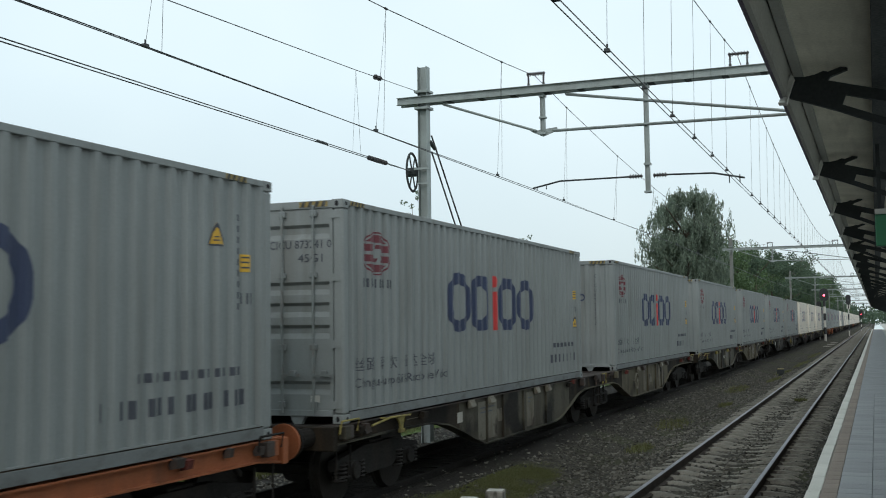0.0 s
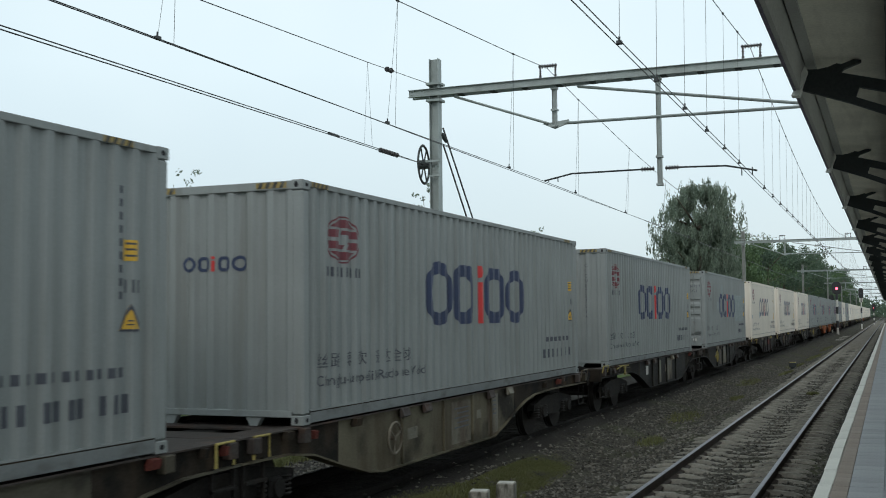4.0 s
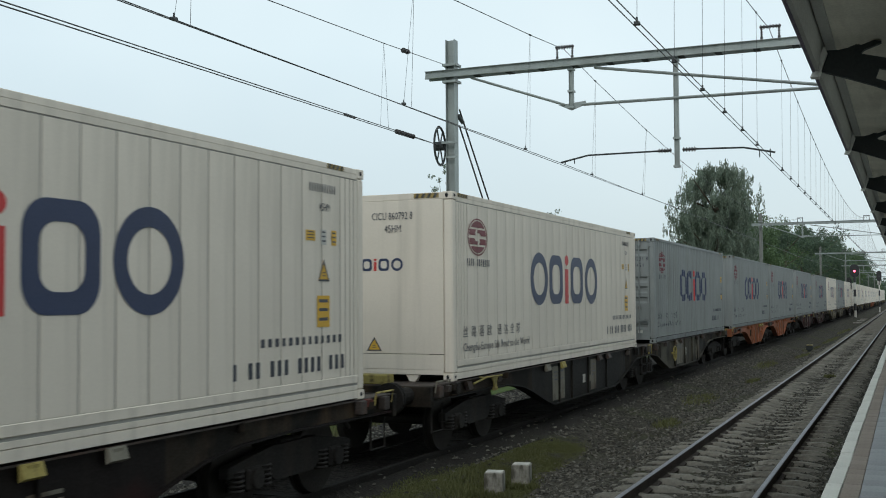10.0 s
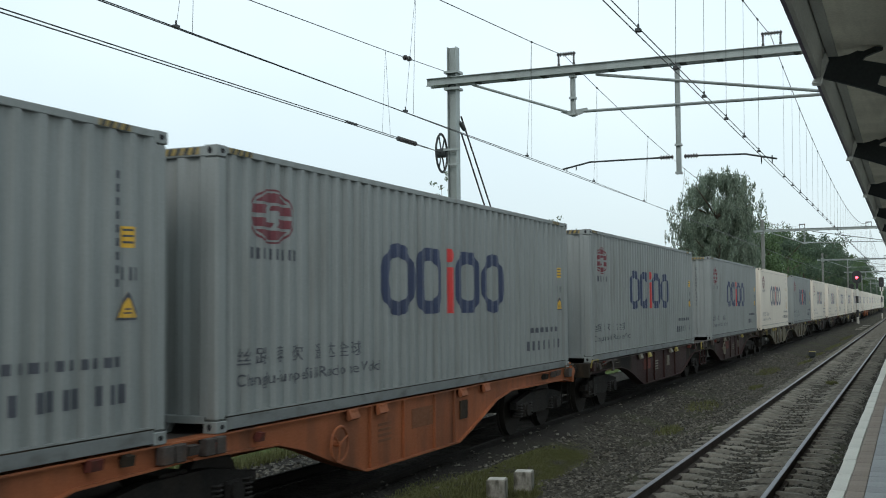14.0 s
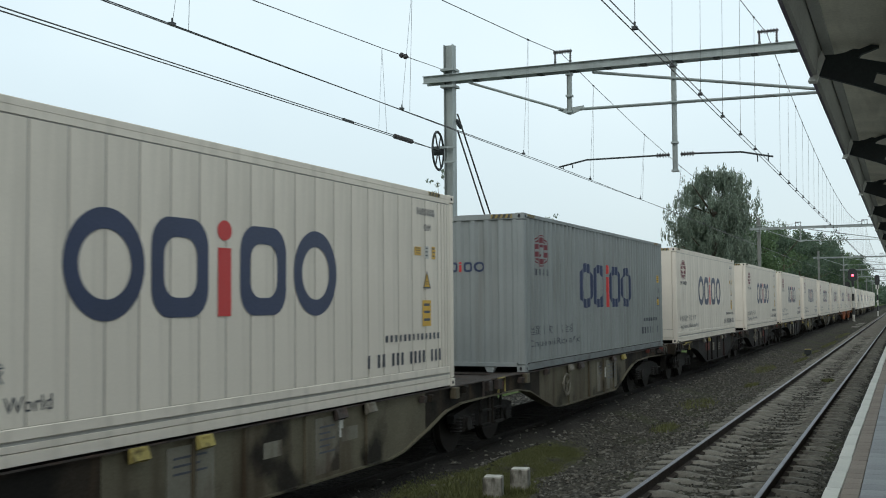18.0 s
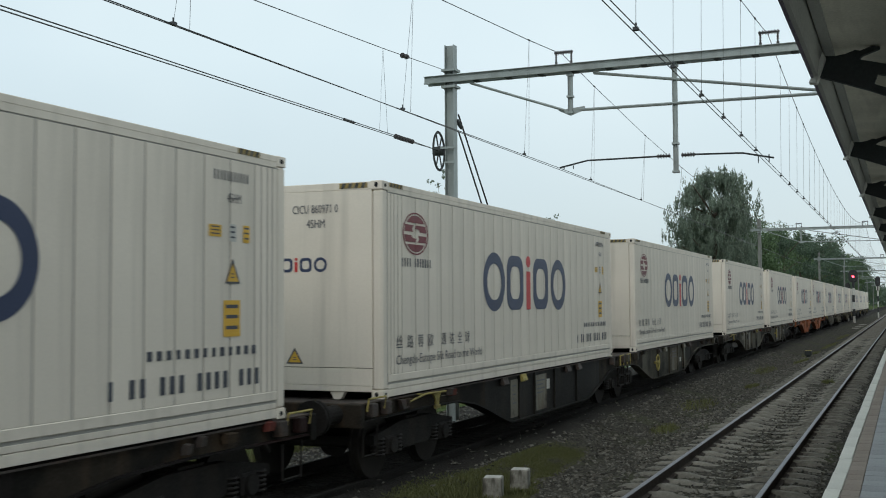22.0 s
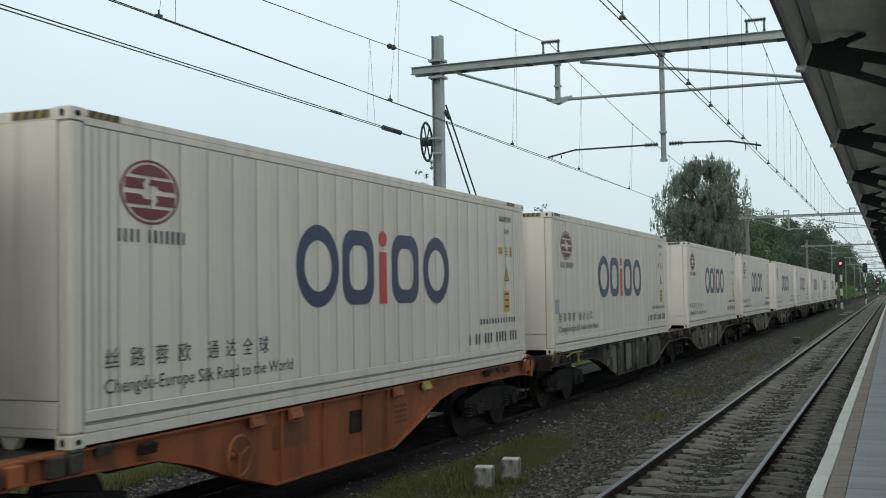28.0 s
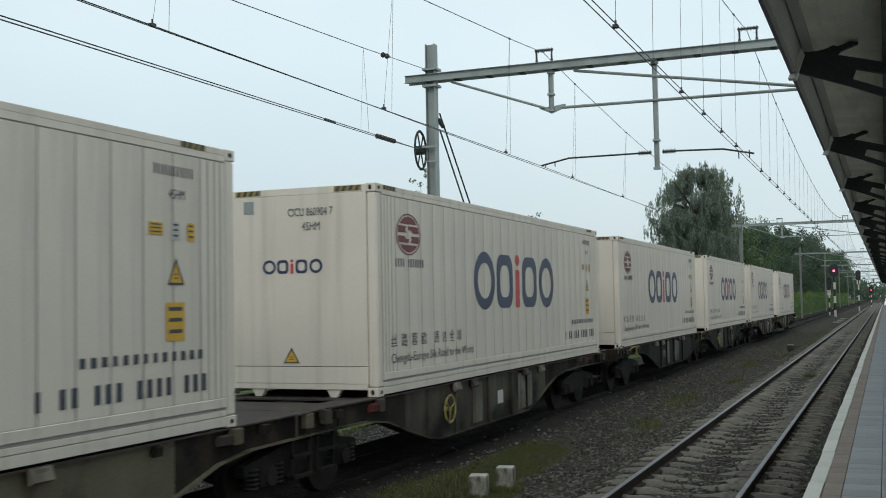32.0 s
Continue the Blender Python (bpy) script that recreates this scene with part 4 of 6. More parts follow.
def bars(bm, y0, y1, z0, z1, cells):
    """Writing that is not to be read: a row of plain bars."""
    n = len(cells)
    w = (y1 - y0) / n
    for i, c in enumerate(cells):
        if c == "|":
            flat_shape(bm, [rect(y0 + i * w + w * 0.3, y0 + (i + 1) * w - w * 0.3, z0, z1)])
        elif c == "o":
            flat_shape(bm, [rect(y0 + i * w + w * 0.24, y0 + i * w + w * 0.76, z0, z1)])


def corner_parts(c, paint):
    """Posts, castings and rails that every box has."""
    for sx in (-1, 1):
        for y in (0.0, BOX_L):
            d = 1 if y == 0 else -1
            bm = bmesh.new()
            xo, xi = sx * HALF, sx * (HALF - 0.15)
            box(bm, min(xo, xi), max(xo, xi), min(y + d * 0.004, y + d * 0.17), max(y + d * 0.004, y + d * 0.17), 0.118, BOX_H - 0.118, bevel=0.025)
            part("corner_post", bm, paint, c)
            for z0 in (0.0, BOX_H - 0.118):
                bm = bmesh.new()
                xo, xi = sx * (HALF + 0.003), sx * (HALF - 0.16)
                box(bm, min(xo, xi), max(xo, xi), min(y - d * 0.003, y + d * 0.178), max(y - d * 0.003, y + d * 0.178), z0, z0 + 0.118, bevel=0.008)
                cast = part("corner_casting", bm, paint, c)
                if sx > 0:
                    bm = bmesh.new()
                    flat_shape(bm, [oval(y + d * 0.09, z0 + 0.06, 0.035, 0.026, 14)])
                    painted("casting_hole", bm, M_RUBBER, cast, False, proud=0.006)
                if y == 0:
                    bm = bmesh.new()
                    flat_shape(bm, [oval(sx * (HALF - 0.085), z0 + 0.06, 0.026, 0.036, 14)])
                    painted("casting_hole", bm, M_RUBBER, cast, False, proud=0.006, end=True)
    for sx in (-1, 1):
        xo = sx * HALF
        a, b = sorted((xo, xo - sx * 0.06))
        block("top_rail", paint, c, a, b, 0.175, BOX_L - 0.175, BOX_H - 0.075, BOX_H - 0.006, bevel=0.006)
        a, b = sorted((xo - sx * 0.004, xo - sx * 0.06))
        if paint == M_GREY:
            a, b = sorted((xo - sx * 0.003, xo - sx * 0.06))
            block("bottom_rail", M_GREYRAIL, c, a, b, 0.178, BOX_L - 0.178, 0.02, 0.142, bevel=0.004)
            block("rail_lip", paint, c, a, b, 0.178, BOX_L - 0.178, 0.157, 0.174)
            # dark strip at the joint, painted in for shade below the lip
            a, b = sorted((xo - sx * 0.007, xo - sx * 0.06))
            block("rail_seam", M_GRIME_SHADE, c, a, b, 0.178, BOX_L - 0.178, 0.1425, 0.1565, label="dark seam painted for the shade under the lip")
        else:
            block("bottom_rail", paint, c, a, b, 0.178, BOX_L - 0.178, 0.02, 0.118, bevel=0.004)
            block("bottom_rail", paint, c, a, b, 0.178, BOX_L - 0.178, 0.124, 0.182, bevel=0.004)
    for y0, y1 in ((0.01, 0.12), (BOX_L - 0.12, BOX_L - 0.01)):
        block("end_header", paint, c, -HALF + 0.16, HALF - 0.16, y0, y1, BOX_H - 0.11, BOX_H - 0.008, bevel=0.006)
        block("end_sill", paint, c, -HALF + 0.16, HALF - 0.16, y0, y1, 0.09, 0.17, bevel=0.006)
        for k in (-0.66, 0.53):
            bm = bmesh.new()
            prism(bm, [(k - 0.11, 0.09), (k + 0.11, 0.09), (k + 0.05, -0.015), (k - 0.05, -0.015)], "y", y0 + 0.02, y1)
            part("fork_lug", bm, paint, c)
    block("roof_sheet", paint, c, -HALF + 0.06, HALF - 0.06, 0.12, BOX_L - 0.12, BOX_H - 0.05, BOX_H - 0.02)
    block("underframe", M_BOGIE, c, -HALF + 0.07, HALF - 0.07, 0.13, BOX_L - 0.13, 0.1, 0.16)
    # warning stripes beside the upper castings
    for y0, side in ((0.22, 1), (BOX_L - 0.95, 1)):
        stripe = bmesh.new()
        flat_shape(stripe, [rect(y0, y0 + 0.42, BOX_H - 0.07, BOX_H - 0.012)])
        st = painted("warning_stripe", stripe, M_STRIPE, c, False, proud=0.003)
        bm = bmesh.new()
        for k in range(4):
            flat_shape(bm, [[(y0 + 0.1 * k + 0.02, BOX_H - 0.07), (y0 + 0.1 * k + 0.07, BOX_H - 0.07), (y0 + 0.1 * k + 0.1, BOX_H - 0.012), (y0 + 0.1 * k + 0.05, BOX_H - 0.012)]])
        painted("stripe_bar", bm, M_STRIPEDARK, st, False, proud=0.005)
    for x0 in (-1.0, 0.58):
        stripe = bmesh.new()
        flat_shape(stripe, [rect(x0, x0 + 0.42, BOX_H - 0.09, BOX_H - 0.02)])
        st = painted("warning_stripe", stripe, M_STRIPE, c, False, proud=-0.004, end=True)
        bm = bmesh.new()
        for k in range(4):
            flat_shape(bm, [[(x0 + 0.1 * k + 0.02, BOX_H - 0.09), (x0 + 0.1 * k + 0.07, BOX_H - 0.09), (x0 + 0.1 * k + 0.1, BOX_H - 0.02), (x0 + 0.1 * k + 0.05, BOX_H - 0.02)]])
        painted("stripe_bar", bm, M_STRIPEDARK, st, False, proud=-0.002, end=True)


def sticker(c, y, z, w, h, material, folded, tri=False, end=False, name="sticker", ink=True, proud=0.005):
    bm = bmesh.new()
    flat_shape(bm, [[(y - w / 2, z), (y + w / 2, z), (y, z + h)] if tri else rect(y - w / 2, y + w / 2, z, z + h)])
    s = painted(name, bm, material, c, folded, proud=proud, end=end)
    if ink:
        bm = bmesh.new()
        if tri:
            flat_shape(bm, [[(y - w / 2, z), (y + w / 2, z), (y, z + h)], [(y - w * 0.38, z + h * 0.08), (y + w * 0.38, z + h * 0.08), (y, z + h * 0.8)]])
            flat_shape(bm, [rect(y - w * 0.12, y + w * 0.12, z + h * 0.22, z + h * 0.27)])
            flat_shape(bm, [rect(y - w * 0.09, y + w * 0.09, z + h * 0.36, z + h * 0.41)])
        else:
            for k in (0.2, 0.5, 0.78):
                flat_shape(bm, [rect(y - w * 0.36, y + w * 0.36, z + h * k, z + h * (k + 0.1))])
        painted("sticker_print", bm, M_PRINT, s, folded, proud=proud + 0.002, end=end)
    return s


def side_print(c, folded):
    """All that is painted on the side that faces the platform."""
    operator_mark(c, 3.74, 8.43, 1.12, 2.11, folded)
    bm = bmesh.new()
    emblem(bm, None, 1.07, 2.24, 0.435, 0.30)
    painted("emblem", bm, M_MAROON if not folded else M_RED_DULL, c, folded, "round striped emblem")
    bm = bmesh.new()
    bars(bm, 0.58, 1.62, 1.77, 1.89, "|||| |o|ooo|")
    tagged(painted("emblem_caption", bm, M_PRINT, c, folded), kind="stuff")
    bm = bmesh.new()
    for k, ch in enumerate("丝路蓉欧"):
        text_shape(bm, ch, 0.42 + 0.355 * k, 0.66, 0.145, 0.2)
    for k, ch in enumerate("通达全球"):
        text_shape(bm, ch, 1.97 + 0.32 * k, 0.66, 0.145, 0.19)
    tagged(painted("slogan_line", bm, M_PRINT, c, folded, "dark slogan characters"), kind="stuff")
    bm = bmesh.new()
    text_shape(bm, "Chengdu-Europe Silk Road to the World", 0.42, 0.43, 0.135, 3.22)
    tagged(painted("slogan", bm, M_PRINT, c, folded, "dark slogan in Latin letters"), kind="stuff")
    bm = bmesh.new()
    bars(bm, 9.75, 11.62, 0.74, 0.83, "ooo|oo||o|ooo")
    tagged(painted("address_line", bm, M_PRINT, c, folded), kind="stuff")
    bm = bmesh.new()
    bars(bm, 9.22, 11.68, 0.42, 0.59, "| oo ooo oooo ooo")
    tagged(painted("number_line", bm, M_PRINT, c, folded), kind="stuff")


def code_text(c, code, kind_code, folded, door):
    bm = bmesh.new()
    if door:
        text_shape(bm, code, 0.12, 2.27, 0.11, 0.92)
        text_shape(bm, kind_code, 0.55, 2.09, 0.11, 0.36)
        tagged(painted("container_code", bm, M_PRINT, c, False, proud=-0.024, end=True), kind="stuff")
    elif folded:
        for k, ch in enumerate(code.replace(" ", "")):
            text_shape(bm, ch, 0.68, 2.44 - k * 0.125, 0.09)
        tagged(painted("container_code", bm, M_PRINT, c, True, proud=0.005, end=True), kind="stuff")
    else:
        text_shape(bm, code, -0.14, 2.49, 0.12, 0.7)
        text_shape(bm, kind_code, 0.08, 2.29, 0.12, 0.28)
        tagged(painted("container_code", bm, M_PRINT, c, False, proud=0.006, end=True), kind="stuff")


M_RED_DULL = mat("dull_red_emblem_paint", (0.14, 0.022, 0.032), 0.5, var=0.1, bump=0.0)


def grey_container(door):
    c = tagged(new("shipping_container"), "grey corrugated steel shipping container with " + ("locking-bar doors facing forward" if door else "blue and red operator marks"), "shipping container", "containers on the train")
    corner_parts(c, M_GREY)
    for sx in (-1, 1):
        corrugated("side_panel", 0.16, BOX_L - 0.16, 0.16, BOX_H - 0.07, lambda s, d, z: (sx * (HALF - 0.005 + d), s, z), M_GREY, c)
    corrugated("end_panel", 0.14, BOX_W - 0.14, 0.16, BOX_H - 0.1, lambda s, d, z: (s - HALF, BOX_L - 0.02 + d, z), M_GREY, c)
    if door:
        for side in (-1, 1):
            bm = bmesh.new()
            xa, xb = (-HALF + 0.16, -0.012) if side < 0 else (0.012, HALF - 0.16)
            # a leaf pressed with five level grooves
            face = [(0.03, 0.17)]
            for z0, z1 in ((0.37, 0.54), (1.09, 1.27), (1.37, 1.56), (1.66, 1.83), (2.39, 2.58)):
                face += [(0.03, z0), (0.08, z0 + 0.07), (0.08, z1 - 0.04), (0.03, z1)]
            prism(bm, face + [(0.03, BOX_H - 0.11), (0.11, BOX_H - 0.11), (0.11, 0.17)], "x", xa, xb)
            leaf = part("door", bm, M_GREY, c)
            # smooth stiles at both edges close the grooves
            for x0, x1 in ((xa, xa + 0.05), (xb - 0.05, xb)):
                block("door_stile", M_GREY, leaf, x0, x1, 0.026, 0.082, 0.18, BOX_H - 0.12)
            for k in (0.3, 0.74):
                x = xa + (xb - xa) * k
                bm = bmesh.new()
                tube(bm, (x, -0.012, 0.13), (x, -0.012, BOX_H - 0.07), 0.02, seg=8)
                bar = part("locking_bar", bm, M_LOCK, leaf)
                for zz in (0.24, 0.98, 1.92, 2.72):
                    block("bar_guide", M_LOCK, leaf, x - 0.05, x + 0.05, -0.02, 0.024, zz - 0.04, zz + 0.04, bevel=0.008)
                bm = bmesh.new()
                box(bm, x, x + 0.28, -0.045, -0.03, 0.6, 0.635)
                box(bm, x + 0.12, x + 0.2, -0.05, 0.02, 0.6, 0.68, bevel=0.008)
                part("door_handle", bm, M_LOCK, leaf)
            for zz in (0.24, 1.02, 1.88, 2.7):
                xh = -HALF + 0.1 if side < 0 else HALF - 0.1
                block("hinge", M_GREY, leaf, xh - 0.07, xh + 0.07, -0.008, 0.02, zz - 0.05, zz + 0.05)
        block("door_seal", M_RUBBER, c, -0.012, 0.012, 0.04, 0.07, 0.17, BOX_H - 0.11)
        sticker(c, 0.8, 0.27, 0.13, 0.09, M_WHITEPLATE, False, end=True, proud=-0.02, ink=False)
    else:
        corrugated("end_panel", 0.14, BOX_W - 0.14, 0.16, BOX_H - 0.1, lambda s, d, z: (s - HALF, 0.02 - d, z), M_GREY, c)
        operator_mark(c, -0.5, 0.43, 1.83, 2.02, True, -0.009, True)
    side_print(c, True)
    sticker(c, 11.66, 1.15, 0.27, 0.25, M_YELLOW, True, tri=True)
    sticker(c, 11.66, 1.79, 0.15, 0.19, M_YELLOW, True)
    bm = bmesh.new()
    for k in range(9):
        flat_shape(bm, [rect(11.5, 11.57, 2.4 - k * 0.12, 2.47 - k * 0.12)])
    tagged(painted("container_code", bm, M_PRINT, c, True), kind="stuff")
    bm = bmesh.new()
    bars(bm, 11.58, 11.78, 1.5, 1.62, "|||")
    tagged(painted("data_marking", bm, M_PRINT, c, True), kind="stuff")
    return c


def white_container():
    c = tagged(new("shipping_container"), "off-white insulated shipping container with blue and red operator marks", "shipping container", "containers on the train")
    corner_parts(c, M_WHITE)
    for sx in (-1, 1):
        a, b = sorted((sx * (HALF - 0.012), sx * (HALF - 0.05)))
        block("wall_core", M_JOINT, c, a, b, 0.165, BOX_L - 0.165, 0.165, BOX_H - 0.075)
    a = HALF - 0.012
    edges = [0.17, 0.27, 0.37, 0.49, 0.62] + [0.62 + (BOX_L - 1.24) / 24 * i for i in range(1, 25)] + [BOX_L - 0.49, BOX_L - 0.37, BOX_L - 0.27, BOX_L - 0.17]
    kinds = {}
    for s0, s1 in zip(edges, edges[1:]):
        w = round(s1 - s0, 3)
        if w not in kinds:
            kinds[w] = block("side_panel", M_WHITE, c, a + 0.001, HALF - 0.002, 0.010, w - 0.010, 0.314, BOX_H - 0.153, bevel=0.003)
            kinds[w].matrix_basis = pose(0, s0, 0)
        else:
            again(kinds[w], c, pose(0, s0, 0))
    block("top_band", M_WHITE, c, a + 0.001, HALF - 0.001, 0.176, BOX_L - 0.176, BOX_H - 0.138, BOX_H - 0.0745)
    block("lower_band", M_WHITE, c, a + 0.001, HALF + 0.006, 0.179, BOX_L - 0.179, 0.212, 0.313, bevel=0.008)
    block("side_panel", M_WHITE, c, -HALF + 0.002, -a - 0.001, 0.17, BOX_L - 0.17, 0.17, BOX_H - 0.08)
    block("end_wall", M_WHITE, c, -HALF + 0.152, HALF - 0.152, 0.006, 0.06, 0.408, BOX_H - 0.112, bevel=0.004)
    block("end_kick_plate", M_WHITE, c, -HALF + 0.152, HALF - 0.152, 0.007, 0.06, 0.172, 0.40, bevel=0.004)
    block("end_wall", M_WHITE, c, -HALF + 0.152, HALF - 0.152, BOX_L - 0.06, BOX_L - 0.006, 0.172, BOX_H - 0.112)
    block("data_plate", M_GALV, c, -0.86, -0.70, 0.0, 0.006, 2.55, 2.73)
    side_print(c, False)
    operator_mark(c, -0.56, 0.39, 1.69, 1.89, False, -0.002, True)
    sticker(c, -0.11, 0.45, 0.26, 0.22, M_YELLOW, False, tri=True, end=True, proud=-0.002)
    sticker(c, 11.15, 1.47, 0.27, 0.26, M_YELLOW, False, tri=True)
    sticker(c, 11.14, 0.93, 0.3, 0.37, M_YELLOW, False)
    sticker(c, 10.84, 1.94, 0.22, 0.12, M_YELLOW, False)
    sticker(c, 11.15, 1.9, 0.12, 0.18, M_WHITEPLATE, False)
    sticker(c, 11.4, 1.9, 0.12, 0.18, M_YELLOW, False)
    bm = bmesh.new()
    bars(bm, 10.8, 11.45, 2.52, 2.62, "|||||||||||")
    text_shape(bm, "45HM", 11.05, 2.3, 0.1, 0.25)
    tagged(painted("container_code", bm, M_PRINT, c, False), kind="stuff")
    return c


MASTERS = {"grey": grey_container(False), "door": grey_container(True), "white": white_container()}
CODES = {1: "CICU 873241 0", 6: "CICU 873491 7", 10: "CICU 873231 8", 2: "CICU 872953 2", 5: "CICU 872753 4", 14: "CICU 871549 5", 7: "CICU 860722 9", 8: "CICU 860727 6", 9: "CICU 860792 8",
         17: "CICU 860605 5", 18: "CICU 860681 3", 19: "CICU 860971 0", 20: "CICU 860803 5", 22: "CICU 860842 0", 25: "CICU 860723 9", 27: "CICU 861205 6", 26: "CICU 860777 0", 28: "CICU 860904 7"}
containers = []
used = set()
for i, u in enumerate(BOXES):
    k = "door" if i in DOORS else "grey" if i in GREY else "white"
    if k in used:
        c = copy_thing(MASTERS[k], pose(TRACK_FAR, u, BOX_Z))
        for o in [o for o in c.children if o.name.startswith("container_code") and o.get("own")]:
            bpy.data.objects.remove(o)
    else:
        used.add(k)
        c = MASTERS[k]
        c.matrix_basis = pose(TRACK_FAR, u, BOX_Z)
    containers.append(c)
for i, c in enumerate(containers):
    if i in CODES:
        code_text(c, CODES[i], "45G1" if i in GREY else "45HM", i in GREY, i in DOORS)
for side_patch in ((3.05, 3.55, 1.45, 1.75), (4.35, 4.75, 2.1, 2.45), (8.5, 11.2, 0.95, 2.1)):
    bm = bmesh.new()
    flat_shape(bm, [rect(*side_patch)])
    painted("repainted_patch", bm, M_GREY_PATCH, containers[6], True, "darker freshly painted patch", proud=0.003)
bm = bmesh.new()
flat_shape(bm, [rect(0.18, 0.47, 0.82, 1.11)])
M_REPAIR = mat("blue_grey_repair_paint", (0.36, 0.39, 0.40), 0.6, var=0.08)
painted("repair_patch", bm, M_REPAIR, containers[25], False, "blue-grey repair patch")
for side_patch in ((0.2, 0.53, 1.03, 1.21), (3.47, 3.86, 1.06, 1.36)):
    bm = bmesh.new()
    flat_shape(bm, [rect(*side_patch)])
    painted("repair_patch", bm, M_REPAIR, containers[7], False, "blue-grey repair patch")

# the first box carries its stickers in other places
for o in containers[0].children:
    if o.name.startswith("sticker"):
        low = min(v.co.z for v in o.data.vertices)
        o.matrix_basis = pose(0, -2 * PITCH, 0.95) if low < 1.4 else pose(0, 0, 0.06)

# ---- wagons ----
M_RUSTRED = mat("rust_red_fitting_paint", (0.12, 0.035, 0.028), 0.7, var=0.2, dirt=(0.04, 0.028, 0.02), amount=0.7, streak=(8, 8, 8))
M_PATCHORANGE = mat("faded_orange_patch_paint", (0.2, 0.085, 0.045), 0.7, var=0.25, dirt=(0.07, 0.04, 0.03), amount=0.6)
M_COIL = mat("black_spring_steel", (0.025, 0.022, 0.02), 0.6)


def bogie_master():
    bm = bmesh.new()
    for sx in (-1, 1):
        x = sx * 1.0
        prism(bm, [(-1.35, 0.5), (-1.35, 0.62), (-0.5, 0.75), (0.5, 0.75), (1.35, 0.62), (1.35, 0.5), (0.75, 0.55), (0.4, 0.36), (-0.4, 0.36), (-0.75, 0.55)], "x", x - 0.06, x + 0.06)
    box(bm, -1.0, 1.0, -0.22, 0.22, 0.45, 0.78)
    b = part("bogie", bm, M_BOGIE)
    sets = []
    for y in (-0.9, 0.9):
        bm = bmesh.new()
        tube(bm, (-1.05, 0, 0), (1.05, 0, 0), 0.08, seg=10)
        for sx in (-1, 1):
            tube(bm, (sx * 0.685, 0, 0), (sx * 0.72, 0, 0), 0.485, seg=28)
            tube(bm, (sx * 0.72, 0, 0), (sx * 0.82, 0, 0), 0.46, seg=28)
            tube(bm, (sx * 0.82, 0, 0), (sx * 0.86, 0, 0), 0.16, seg=14)
        ws = part("wheelset", bm, M_WHEEL, b)
        ws.matrix_basis = pose(0, y, 0.46)
        sets.append(ws)
        for sx in (-1, 1):
            bm = bmesh.new()
            box(bm, sx * 1.0 - 0.11, sx * 1.0 + 0.11, y - 0.15, y + 0.15, 0.33, 0.58, bevel=0.03)
            tube(bm, (sx * 1.11, y, 0.46), (sx * 1.15, y, 0.46), 0.11, seg=14)
            part("axle_box", bm, M_BOGIE, b)
            for k in (-0.27, 0.27):
                bm = bmesh.new()
                for j in range(5):
                    torus(bm, (sx * 1.02, y + k, 0.36 + 0.05 * j), (0, 0, 1), 0.085, 0.018, 12, 5)
                part("coil_spring", bm, M_COIL, b)
    return b, sets


BOGIE, _ = bogie_master()
BOGIE_USED = []


def put_bogie(wagon, y):
    if BOGIE_USED:
        b = copy_thing(BOGIE, pose(0, y, 0))
    else:
        b = BOGIE
        b.matrix_basis = pose(0, y, 0)
    BOGIE_USED.append(b)
    b.parent = wagon


